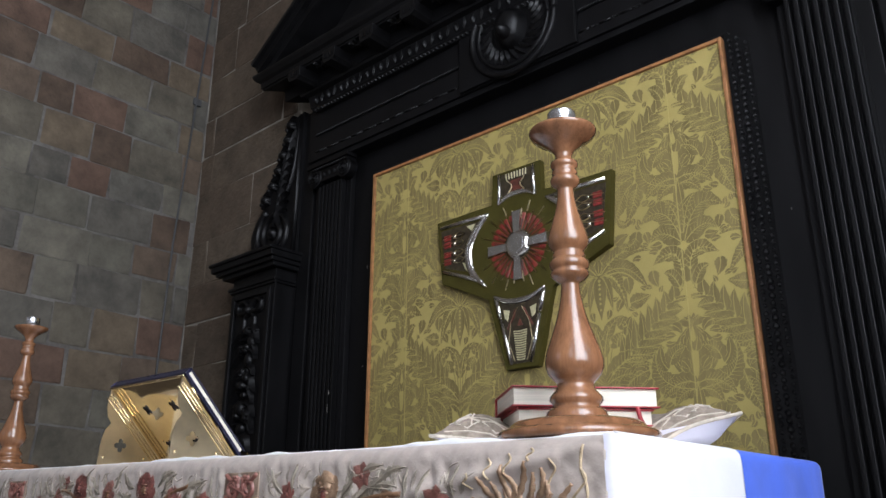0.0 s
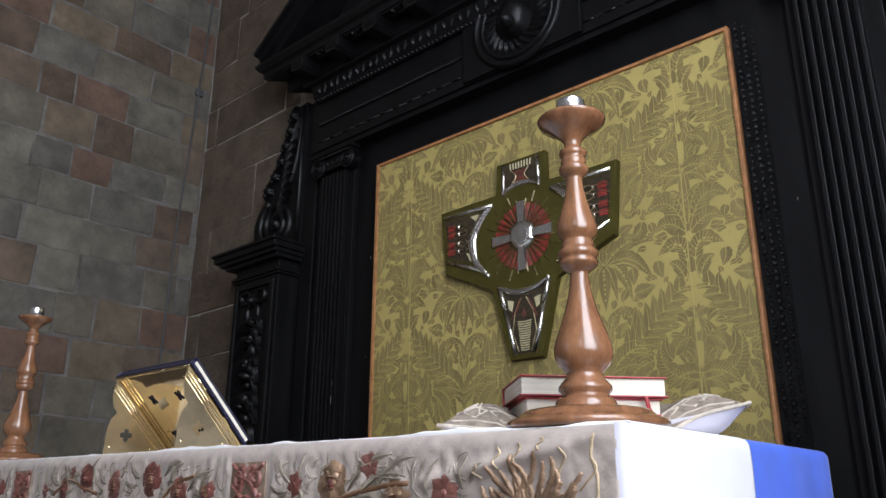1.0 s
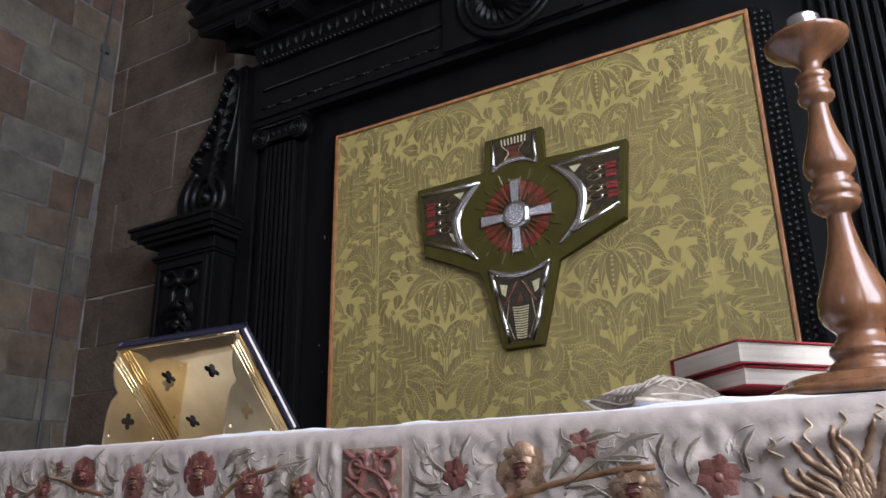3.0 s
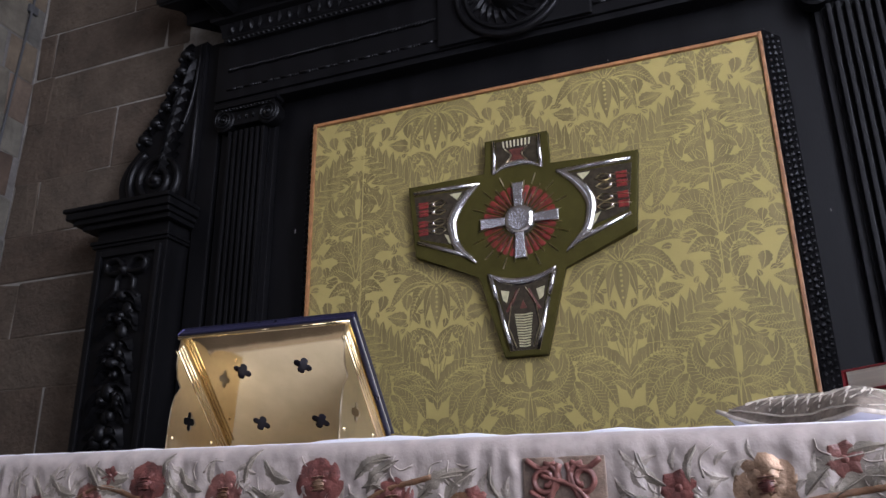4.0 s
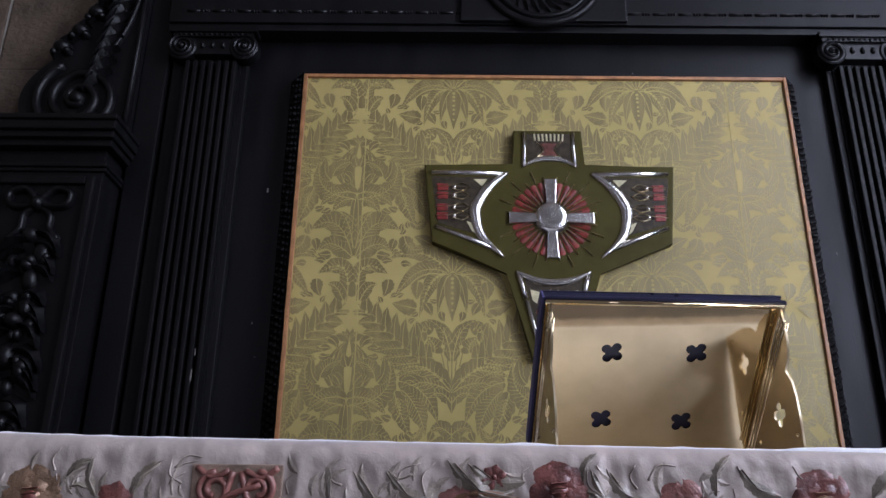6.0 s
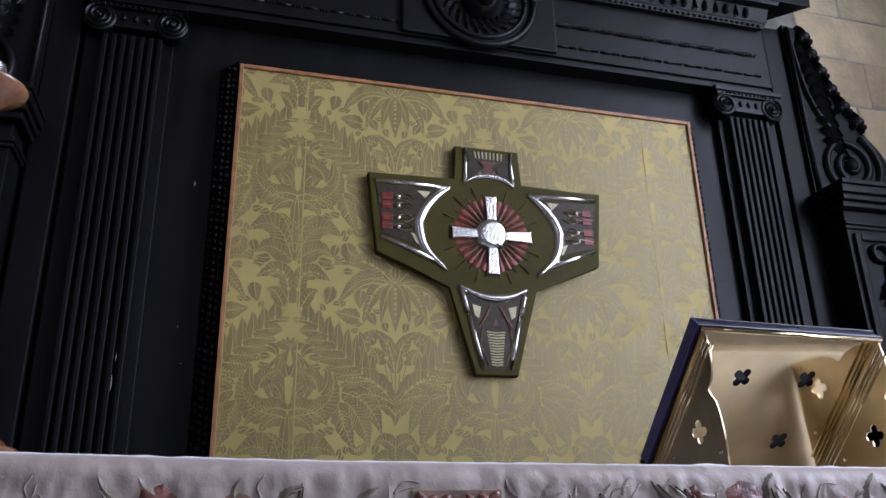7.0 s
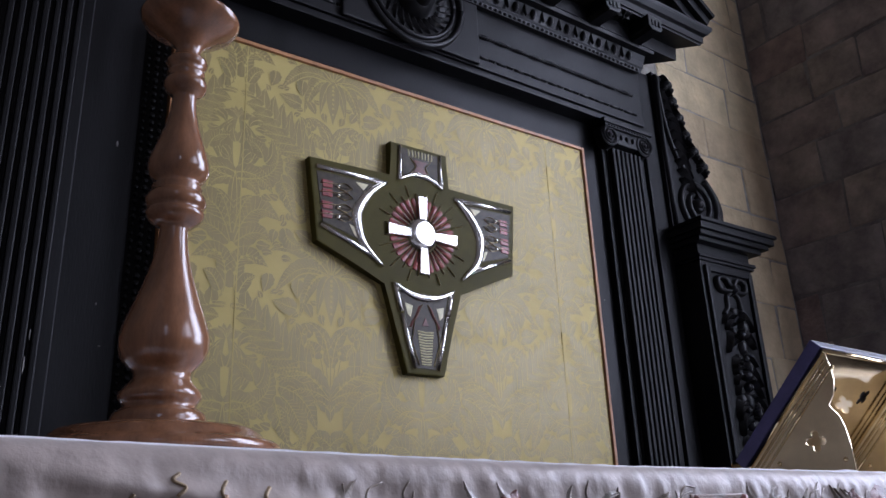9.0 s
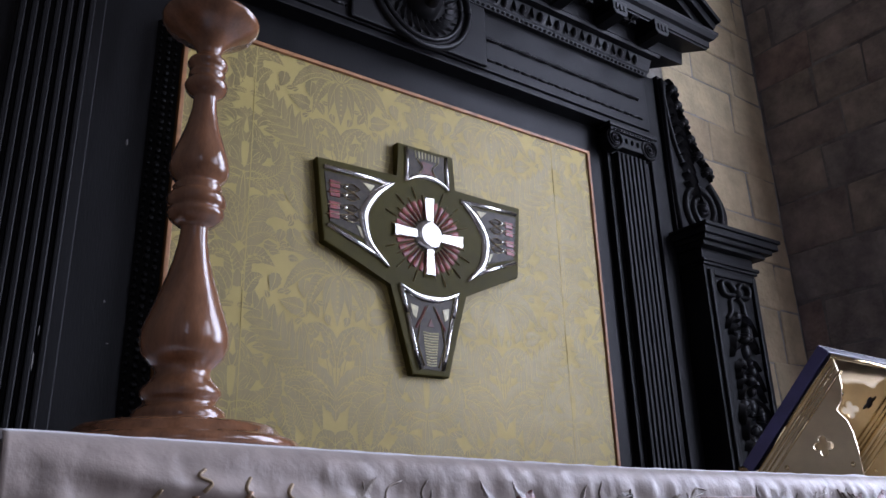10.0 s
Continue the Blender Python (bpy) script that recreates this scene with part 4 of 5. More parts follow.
# sunburst round the silver disc: red enamel in four quarters, with dark and gilt rays over it
for q in range(4):
    for k in range(6):
        a = radians(90 * q + 15 + 60 * k / 5)
        c, s_ = math.cos(a), math.sin(a)
        part("red_petal", stroke(nb(), [(c * r, s_ * r) for r in (0.070, 0.095, 0.120, 0.134, 0.141)], lambda t: 0.010 + 0.012 * min(1, t * 1.4) - 0.012 * max(0, t - 0.75) * 4 * 0.7, 0.004, F), M_REDEN, cross)
        part("dark_ray", stroke(nb(), [(c * 0.066, s_ * 0.066), (c * 0.112, s_ * 0.112)], 0.007, 0.0055, F), M_DARKEN, cross)
    for k in range(7):
        a = radians(90 * q + 9 + 72 * k / 6)
        c, s_ = math.cos(a), math.sin(a)
        r0, r1 = 0.098 + 0.05 * (k % 2), 0.160 + 0.034 * (k % 2)
        part("ray_wire", stroke(nb(), [(c * r0, s_ * r0), (c * r1, s_ * r1)], 0.004, 0.006, F), M_WIRE, cross)
for q in range(4):
    a = radians(90 * q)
    c, s_ = math.cos(a), math.sin(a)
    arm = prism(nb(), [(c * r - s_ * w, s_ * r + c * w) for r, w in ((0.05, 0.016), (0.05, -0.016), (0.150, -0.022), (0.150, 0.022))], F - 0.012, F, 0.003)
    part("silver_arm", arm, M_SILVER, cross)
part("silver_disc", dome(nb(), 0, 0.003, 0.062, 0.064, 0.020, F, 32, 5, 0.75), M_SILVER, cross, "plain silver disc", smooth=True)


# ---- the altar ----
def ztop(x):
    return 1.031 + (-0.53 - x) * 0.0095 + 0.011 * max(0.0, min(1.0, (-2.55 - x) / 0.65)) ** 1.3


AX0, AX1, AY0, AY1 = -3.222, -0.535, 0.915, 1.715
bm = nb()
prism(bm, [(AX0, 0), (AX1, 0), (AX1, ztop(AX1) - 0.006), (-2.55, ztop(-2.55) - 0.006), (-2.9, ztop(-2.9) - 0.006), (AX0, ztop(AX0) - 0.006)], AY0 + 0.012, AY1)
altar = tagged(part("altar", bm, M_FLOOR), "stone altar table covered with cloths", "altar")


for x, y, z, w, h in ((0.36, FRAME_Y, 2.645, 0.006, 0.016), (-1.04, FRAME_Y, 2.13, 0.007, 0.022), (-1.05, FRAME_Y, 1.62, 0.005, 0.010), (-1.03, FRAME_Y, 1.50, 0.009, 0.004),
                      (-1.22, PIL_Y, 1.42, 0.006, 0.05), (-1.215, PIL_Y, 1.50, 0.004, 0.03), (1.045, FRAME_Y, 1.9, 0.005, 0.012)):
    bm = dome(nb(), x, z, w / 2, h / 2, 0.002, y, 8, 2)
    part("paint_chip", bm, M_CHIP, reredos, "small pale chip in the black paint")
# frontal: gathered silk hung before the altar
CREASES = [(-0.90, 0.955, -0.60, 1.005, 0.006), (-0.76, 0.975, -0.545, 1.02, 0.004), (-3.16, 1.036, -2.84, 0.990, 0.011), (-3.2, 1.02, -2.95, 0.95, 0.006)]
PLEATS = [-1.405, -1.262, -2.345, -2.49, -1.96, -1.55, -2.12, -1.74, -1.02, -2.70]


def fold(x, z):
    """How far the silk stands out towards the nave."""
    d = ztop(x) - z
    k = min(1.0, d / 0.05)
    v = 0.0040 * noise.noise((x * 14, z * 2.5, 1.7)) + 0.0042 * noise.noise((x * 40, z * 6, 4.2)) + 0.0022 * noise.noise((x * 95, z * 22, 9.1)) + 0.0022 * noise.noise((x * 55 + z * 40, z * 30, 2.6))
    edge = 1 if -3.0 < x < -0.8 else 0.4
    v = v * (0.3 + 0.7 * k) * (0.3 + 0.7 * edge)
    for i, p in enumerate(PLEATS):
        px = p + 0.012 * math.sin(9 * d + i)
        v += (0.0045 if i < 4 else 0.0028) * math.exp(-((x - px) / 0.007) ** 2) * k
    for x0, z0, x1, z1, h in CREASES:
        t = ((x - x0) * (x1 - x0) + (z - z0) * (z1 - z0)) / ((x1 - x0) ** 2 + (z1 - z0) ** 2)
        if -0.2 < t < 1.2:
            dd = math.hypot(x - x0 - t * (x1 - x0), z - z0 - t * (z1 - z0))
            v += h * math.exp(-(dd / 0.011) ** 2) * max(0, min(1, 6 * (t + 0.1), 6 * (1.1 - t)))
    return v


EDGE = 0.026


def silk_y(x, z):
    d = max(0.0, ztop(x) - z)
    r = EDGE
    y = AY0 - 0.010 + (r - math.sqrt(max(0, r * r - (r - d) ** 2)) if d < r else 0)
    return y - fold(x, z)


frontal = thing("altar_frontal", ((AX0 + AX1) / 2, AY0, 0), "cream silk altar frontal with raised rose and gold embroidery", "altar cloth")
frontal_inv = Vector(frontal.location)
nx = 620
zs = [0.0, 0.0008, 0.002, 0.004, 0.007, 0.010, 0.014, 0.018] + [0.018 + 0.0045 * k for k in range(1, 28)] + [0.16, 0.2, 0.3, 0.45, 0.65, 0.8]
verts, faces = [], []
for i in range(nx + 1):
    x = AX0 - 0.004 + (AX1 - AX0 + 0.008) * i / nx
    for d in zs:
        z = ztop(x) - d
        verts.append((x - frontal_inv.x, silk_y(x, z) - frontal_inv.y, z))
nz_ = len(zs)
for i in range(nx):
    for j in range(nz_ - 1):
        faces.append((i * nz_ + j, i * nz_ + j + 1, (i + 1) * nz_ + j + 1, (i + 1) * nz_ + j))
silk = raw("silk", verts, faces, M_SILK, frontal, True)
sol = silk.modifiers.new("thickness", "SOLIDIFY")
sol.thickness, sol.offset = 0.002, -1

FX, FY = frontal_inv.x, frontal_inv.y


def on_silk(x, z):
    return silk_y(x + FX, z) - FY + 0.0005


rng = random.Random(11)


def petal(bm, parent, material):
    bmesh.ops.remove_doubles(bm, verts=bm.verts, dist=0.00005)
    return part("petal", bm, material, parent, smooth=True)


def rose(x, z, r, material, heart):
    x -= FX
    bm = nb()
    dome(bm, x, z, r * 0.34, r * 0.3, 0.009, on_silk, 12, 3)
    ob = part("embroidered_rose", bm, heart, frontal, smooth=True)
    for k in range(4):
        zz = z - r * 0.25 + r * 0.17 * k
        part("rose_stitch", stroke(nb(), [(x - r * 0.26, zz), (x + r * 0.26, zz + r * 0.05)], r * 0.07, 0.0105, on_silk), heart, ob)
    for ring, (n, rr, hh) in enumerate(((7, 1.0, 0.0035), (5, 0.66, 0.0055), (4, 0.36, 0.007))):
        for k in range(n):
            a = 2 * math.pi * (k + 0.5 * ring) / n + rng.random() * 0.3
            c, s = math.cos(a), math.sin(a)
            petal(blade(nb(), (x + c * r * rr * 0.15, z + s * r * rr * 0.15), (x + (c - 0.5 * s) * r * rr * 0.6, z + (s + 0.5 * c) * r * rr * 0.6), (x + c * r * rr, z + s * r * rr), r * rr * 1.25, hh, on_silk, n=7), ob, material)


def bloom(x, z, r, material):
    x -= FX
    ob = part("embroidered_bloom", dome(nb(), x, z, r * 0.28, r * 0.28, 0.006, on_silk, 10, 3), material, frontal, smooth=True)
    for k in range(6):
        a = 2 * math.pi * k / 6 + 0.3
        c, s = math.cos(a), math.sin(a)
        petal(blade(nb(), (x, z), (x + c * r * 0.5, z + s * r * 0.5), (x + c * r, z + s * r), r * 0.95, 0.0035, on_silk, n=7), ob, material)


def silk_leaf(x, z, dx, dz, w, material=None, bend=0.3):
    x -= FX
    bm = blade(nb(), (x, z), (x + dx * 0.5 - dz * bend, z + dz * 0.5 + dx * bend), (x + dx, z + dz), w, 0.0026, on_silk, lobes=6, n=16, cut=0.3)
    stroke(bm, [(x, z), (x + dx * 0.45 - dz * bend * 0.5, z + dz * 0.45 + dx * bend * 0.5), (x + dx * 0.9, z + dz * 0.9)], 0.002, 0.0036, on_silk)
    part("embroidered_leaf", bm, material or M_LEAFTH, frontal, smooth=True)


def knot(x, flip=1):
    x -= FX
    zt = 1.002 + 0.0095 * (-1.33 - x - FX)
    bm = nb()
    part("knot_ground", box(nb(), x - 0.056, x + 0.056, on_silk(x, zt - 0.06) - 0.0035, on_silk(x, zt - 0.06) + 0.006, zt - 0.19, zt + 0.004, 0.002), M_BAND, frontal, "brown and gold worked band")
    yy = on_silk(x, zt - 0.06) - 0.0035
    for s in (-1, 1):
        stroke(bm, spiral(x + s * 0.026, zt - 0.026, 0.021, 0.007, math.pi * 0.5, 1.5, 30, s * flip), 0.0085, 0.006, yy)
        stroke(bm, catmull([(x + s * 0.005, zt - 0.005), (x + s * 0.02, zt - 0.05), (x + s * 0.045, zt - 0.07), (x + s * 0.03, zt - 0.10), (x, zt - 0.085)], 6), 0.009, 0.006, yy)
        stroke(bm, spiral(x + s * 0.028, zt - 0.135, 0.022, 0.007, -math.pi * 0.5, 1.4, 30, -s * flip), 0.0085, 0.006, yy)
        stroke(bm, catmull([(x + s * 0.05, zt), (x + s * 0.03, zt - 0.012), (x + s * 0.01, zt - 0.004)], 5), 0.008, 0.006, yy)
    for q in ((-0.046, -0.04, 0.01, -0.075, 0.046, -0.055), (0.046, -0.095, 0.0, -0.06, -0.046, -0.11), (-0.03, -0.02, 0.02, -0.04, 0.048, -0.085), (-0.05, -0.15, 0.0, -0.12, 0.045, -0.165)):
        stroke(bm, catmull([(x + flip * q[0], zt + q[1]), (x + flip * q[2], zt + q[3]), (x + flip * q[4], zt + q[5])], 7), 0.008, 0.0075, yy)
    part("interlaced_knot", bm, M_PINKTH, frontal, "rose-coloured interlaced cord", smooth=True)


knot(-1.330)
knot(-2.412, -1)
ROSES = [(-1.082, 0.962, 0.036, M_GOLDTH, M_REDTH), (-0.930, 0.932, 0.034, M_GOLDTH, M_REDTH), (-1.578, 0.952, 0.032, M_REDTH, M_GOLDTH),
         (-1.700, 0.980, 0.036, M_REDTH, M_GOLDTH), (-1.867, 0.968, 0.034, M_PINKTH, M_BROWNTH), (-2.020, 0.988, 0.034, M_REDTH, M_PINKTH),
         (-2.140, 0.962, 0.03, M_PINKTH, M_REDTH), (-2.66, 0.975, 0.036, M_GOLDTH, M_REDTH), (-2.81, 0.955, 0.034, M_GOLDTH, M_REDTH), (-1.475, 0.945, 0.02, M_BROWNTH, M_REDTH)]
for r in ROSES:
    rose(*r)
for b in ((-1.185, 0.962, 0.024, M_REDTH), (-0.992, 0.990, 0.023, M_PINKTH), (-0.826, 0.945, 0.028, M_PINKTH), (-2.098, 1.004, 0.016, M_REDTH),
          (-1.455, 0.955, 0.018, M_REDTH), (-2.56, 0.972, 0.024, M_REDTH), (-2.745, 1.002, 0.023, M_PINKTH), (-2.915, 0.96, 0.028, M_PINKTH), (-2.25, 0.96, 0.02, M_REDTH)):
    bloom(*b)
for x, z, dx, dz, w in ((-1.20, 0.965, -0.035, 0.045, 0.016), (-1.17, 0.965, 0.012, 0.05, 0.014), (-1.21, 0.95, -0.045, 0.012, 0.014), (-1.04, 0.95, 0.10, 0.055, 0.030),
                        (-1.02, 0.94, 0.115, 0.03, 0.032), (-0.97, 0.955, 0.08, 0.045, 0.024), (-0.89, 0.955, 0.005, 0.045, 0.014), (-0.86, 0.95, 0.02, 0.045, 0.012),
                        (-0.79, 0.95, 0.012, 0.05, 0.012), (-1.54, 0.955, 0.075, 0.035, 0.028), (-1.50, 0.94, 0.05, 0.055, 0.022), (-1.62, 0.965, 0.05, 0.045, 0.024),
                        (-1.75, 0.985, -0.05, 0.035, 0.022), (-1.76, 0.97, -0.06, 0.01, 0.02), (-1.64, 0.985, 0.06, 0.03, 0.022), (-1.83, 0.985, 0.025, 0.05, 0.016), (-1.91, 0.975, -0.05, 0.04, 0.022),
                        (-1.93, 0.96, -0.05, 0.055, 0.018), (-2.06, 1.0, -0.07, 0.02, 0.024), (-2.07, 0.98, -0.085, 0.045, 0.028), (-2.17, 0.975, -0.06, 0.035, 0.022),
                        (-2.20, 0.96, -0.07, 0.05, 0.02), (-1.99, 1.0, 0.02, 0.035, 0.014), (-2.28, 0.955, -0.02, 0.05, 0.014), (-1.42, 0.955, -0.012, 0.045, 0.012),
                        (-2.54, 0.975, 0.035, 0.045, 0.016), (-2.58, 0.975, -0.012, 0.05, 0.014), (-2.70, 0.96, -0.10, 0.055, 0.030), (-2.72, 0.95, -0.115, 0.03, 0.032),
                        (-2.78, 0.97, -0.08, 0.045, 0.024), (-2.86, 0.97, -0.005, 0.045, 0.014), (-2.89, 0.965, -0.02, 0.045, 0.012), (-2.95, 0.965, -0.012, 0.05, 0.012), (-2.62, 1.0, 0.03, 0.02, 0.014)):
    silk_leaf(x, z, dx, dz, w)
    silk_leaf(x + dx * 0.2, z - 0.012, dx * 0.7, -dz * 0.4 + 0.006, w * 0.7)
for pts in ([(-1.14, 0.915), (-1.05, 0.94), (-0.97, 0.955), (-0.90, 0.96)], [(-2.60, 0.93), (-2.69, 0.955), (-2.77, 0.97), (-2.84, 0.975)], [(-1.66, 0.925), (-1.60, 0.965), (-1.52, 0.985)],
            [(-2.20, 0.95), (-2.12, 0.985), (-2.03, 0.965), (-1.95, 0.95)]):
    part("embroidered_stem", stroke(nb(), catmull([(x - FX, z) for x, z in pts], 8), 0.009, 0.004, on_silk), M_BROWNTH, frontal, smooth=True)
bm = nb()
rng2 = random.Random(33)
for k in range(520):
    x = rng2.uniform(-3.15, -0.60)
    if min(abs(x + 1.33), abs(x + 2.412)) < 0.062 or min(abs(x + 0.668), abs(x + 3.062)) < 0.10:
        continue
    z = rng2.uniform(0.88, 1.0) + 0.0095 * (-0.53 - x) - 0.006
    a = rng2.choice((0.5, 1.1, 1.57, 2.0, 2.7)) + rng2.uniform(-0.35, 0.35)
    L = rng2.uniform(0.018, 0.045)
    dx, dz = L * math.cos(a), L * math.sin(a)
    x -= FX
    if z + dz > ztop(x + FX) - 0.016:
        continue
    if k % 3 == 0:
        stroke(bm, catmull([(x, z), (x + dx * 0.5 - dz * 0.25, z + dz * 0.5 + dx * 0.25), (x + dx, z + dz)], 4), 0.0035, 0.0022, on_silk, 0.5)
    else:
        blade(bm, (x, z), (x + dx * 0.5 - dz * 0.3, z + dz * 0.5 + dx * 0.3), (x + dx, z + dz), L * 0.40, 0.0016, on_silk, n=6)
tagged(part("silver_sprig", bm, M_GREYTH, frontal, "silver-grey silk leaf work", True), kind="stuff")
# gold wheat sheaves near both ends, and loose gold cords above them
for cx, m in ((-0.668, 1), (-3.062, -1)):
    x0 = cx - FX
    for k in range(33):
        a = radians(90 + (k - 16) * 4.9)
        c, s = math.cos(a), math.sin(a)
        L = 0.072 + 0.014 * (k % 4)
        zb = 0.885 + 0.0095 * (-0.53 - cx)
        pts = catmull([(x0 + c * 0.03, zb + s * 0.02), (x0 + c * L * 0.5 + 0.010 * math.sin(k * 2), zb + s * L * 0.5), (x0 + c * L * 0.8 - 0.006 * math.sin(k * 1.7), zb + s * L * 0.78), (x0 + c * L + 0.008 * math.sin(k), zb + s * L)], 7)
        part("gold_ear", stroke(nb(), pts, lambda t: 0.004 + 0.0065 * math.sin(math.pi * (0.1 + 0.85 * t)) + 0.0024 * math.sin(t * 38), 0.0044, on_silk), M_GOLDTH, frontal, smooth=True)
    for j, (dx, z, l, t) in enumerate(((-0.055, 1.005, 0.03, 0.004), (-0.018, 1.01, 0.034, -0.004), (0.02, 1.016, 0.018, 0.003), (0.055, 1.0, 0.04, -0.012), (-0.095, 0.985, 0.022, 0.012), (0.10, 0.985, 0.04, -0.02))):
        zz = z + 0.0095 * (-0.53 - cx)
        x = x0 + m * dx
        pts = catmull([(x, zz), (x + 0.006 * m, zz - l * 0.3), (x - 0.003 * m, zz - l * 0.6), (x + t * m, zz - l)], 5)
        part("loose_cord", stroke(nb(), pts, 0.0032, 0.0036, on_silk), M_PALETH, frontal, smooth=True)
bm = nb()
x = AX1 - 0.03 - FX
stroke(bm, catmull([(x + 0.002, 1.018), (x - 0.004, 0.99), (x + 0.004, 0.96), (x, 0.90)], 6), 0.004, 0.003, on_silk)
part("hem_stitching", bm, M_PALETH, frontal)

# white linen on the altar, hanging over its end; a blue cloth behind it
linen = thing("altar_linen", ((AX0 + AX1) / 2, AY0, 0), "white linen cloth over the altar top and end", "altar cloth")
verts, faces = [], []
nx, ny = 420, 22
for i in range(nx + 1):
    x = AX0 - 0.006 + (AX1 - AX0 + 0.012) * i / nx
    n1 = noise.noise((x * 6.5, 3.1, 0.4)) + 0.5 * noise.noise((x * 17, 1.1, 7.4))
    bump = 0.0085 * max(0.0, n1 - 0.05) + 0.0012 * noise.noise((x * 40, 0, 0))
    for j in range(ny + 1):
        y = AY0 + 0.009 + (AY1 - 0.005 - AY0) * (j / ny) ** 2.2
        into = min(EDGE, y - AY0 + 0.010)
        drop = EDGE - math.sqrt(max(0.0, EDGE ** 2 - (EDGE - into) ** 2))
        f_ = math.exp(-((y - AY0) / 0.05) ** 2)
        verts.append((x - FX, y - FY, ztop(x) + 0.0012 + bump * f_ * min(1, j / 2) - drop - (0.007 if j == 0 else 0)))
for i in range(nx):
    for j in range(ny):
        a = i * (ny + 1) + j
        faces.append((a, a + ny + 1, a + ny + 2, a + 1))
lin = raw("linen_top", verts, faces, M_LINEN, linen, True)
sol = lin.modifiers.new("thickness", "SOLIDIFY")
sol.thickness, sol.offset = 0.002, -1


def end_drop(name, y0, y1, z1, off, material, parent, seed):
    verts, faces = [], []
    ny, nz = 60, 24
    for i in range(ny + 1):
        y = y0 + (y1 - y0) * i / ny
        for j in range(nz + 1):
            d = (z1) * (j / nz) ** 1.6
            r = 0.016
            back = r - math.sqrt(max(0, r * r - (r - d) ** 2)) if d < r else 0
            w = 0.004 * noise.noise((y * 9, d * 3, seed)) * min(1, d / 0.05)
            verts.append((AX1 + off - back + w - FX, y - FY, ztop(AX1) + 0.002 - d))
    for i in range(ny):
        for j in range(nz):
            a = i * (nz + 1) + j
            faces.append((a, a + 1, a + nz + 2, a + nz + 1))
    ob = raw(name, verts, faces, material, parent, True)
    s = ob.modifiers.new("thickness", "SOLIDIFY")
    s.thickness, s.offset = 0.002, 1
    return ob


end_drop("linen_fall", AY0 + 0.012, 1.30, 0.55, 0.020, M_LINEN, linen, 2.0)
bluecloth = thing("blue_cloth", (FX, FY, 0), "plain blue cloth hanging over the altar end behind white linen", "altar cloth")
end_drop("blue_fall", 1.29, AY1 + 0.006, 0.50, 0.014, M_BLUE, bluecloth, 5.0)
# the hem that wraps round the corner
verts, faces = [], []
for i in range(9):
    a = math.pi / 2 * i / 8
    for j in range(20):
        d = 0.75 * (j / 19) ** 1.5 + 0.001
        r = 0.024
        verts.append((AX1 + 0.002 + r * math.sin(a) - FX, AY0 + 0.013 - r * math.cos(a) - FY + 0.001 * math.sin(d * 90), ztop(AX1) - d - 0.004 * (1 - math.cos(a))))
for i in range(8):
    for j in range(19):
        q = i * 20 + j
        faces.append((q, q + 1, q + 21, q + 20))
hem = tagged(raw("corner_hem", verts, faces, M_SATIN, frontal, True), "pale satin hem round the corner")

# ---- candlesticks ----
PROFILE = [(0.0, 0.119), (0.004, 0.123), (0.010, 0.123), (0.014, 0.118), (0.018, 0.105), (0.023, 0.102), (0.028, 0.095), (0.031, 0.078), (0.033, 0.052), (0.034, 0.047), (0.038, 0.0475), (0.044, 0.046), (0.048, 0.041),
           (0.052, 0.0355), (0.056, 0.038), (0.061, 0.0415), (0.066, 0.041), (0.071, 0.037), (0.077, 0.0315), (0.083, 0.0285), (0.088, 0.029), (0.094, 0.035), (0.101, 0.0415),
           (0.112, 0.0455), (0.124, 0.046), (0.136, 0.0435), (0.150, 0.0385), (0.170, 0.0315), (0.190, 0.0250), (0.210, 0.0198), (0.230, 0.0162), (0.246, 0.0148), (0.250, 0.0150), (0.252, 0.021),
           (0.257, 0.027), (0.262, 0.031), (0.267, 0.0315), (0.270, 0.0275), (0.273, 0.0305), (0.279, 0.033), (0.285, 0.032), (0.289, 0.028), (0.292, 0.0255), (0.296, 0.0275), (0.300, 0.0245),
           (0.304, 0.0250), (0.310, 0.0305), (0.318, 0.0335), (0.326, 0.0335), (0.338, 0.0305), (0.355, 0.0250), (0.375, 0.0190), (0.395, 0.0148), (0.412, 0.0133), (0.416, 0.0138), (0.419, 0.019),
           (0.424, 0.0235), (0.430, 0.025), (0.436, 0.0225), (0.439, 0.0190), (0.443, 0.0215), (0.447, 0.021), (0.450, 0.0185), (0.454, 0.0215), (0.459, 0.0238), (0.464, 0.022), (0.467, 0.0155),
           (0.474, 0.0140), (0.481, 0.0155), (0.489, 0.0215), (0.498, 0.033), (0.506, 0.046), (0.513, 0.0545), (0.518, 0.0575), (0.521, 0.0580), (0.5225, 0.0570), (0.521, 0.052), (0.515, 0.02)]


def candlestick(x, y, label):
    c = thing("candlestick", (x, y, ztop(x) + 0.003), label, "candlestick", "altar candlesticks")
    return c


cs = candlestick(-0.656, 1.040, "turned cherry wood altar candlestick with a steel socket, empty")
part("turned_stem", lathe(nb(), PROFILE, 64), M_TURN, cs, smooth=True)
part("socket", lathe(nb(), [(0.515, 0.030), (0.522, 0.034), (0.528, 0.034), (0.531, 0.029), (0.536, 0.026), (0.553, 0.0245), (0.557, 0.0245), (0.559, 0.0230), (0.558, 0.0200), (0.546, 0.0190)], 32), M_CHROME, cs, "polished steel candle socket", smooth=True)
copy_thing(cs, Matrix.Translation((-3.049, 1.095, ztop(-3.049) + 0.003)))

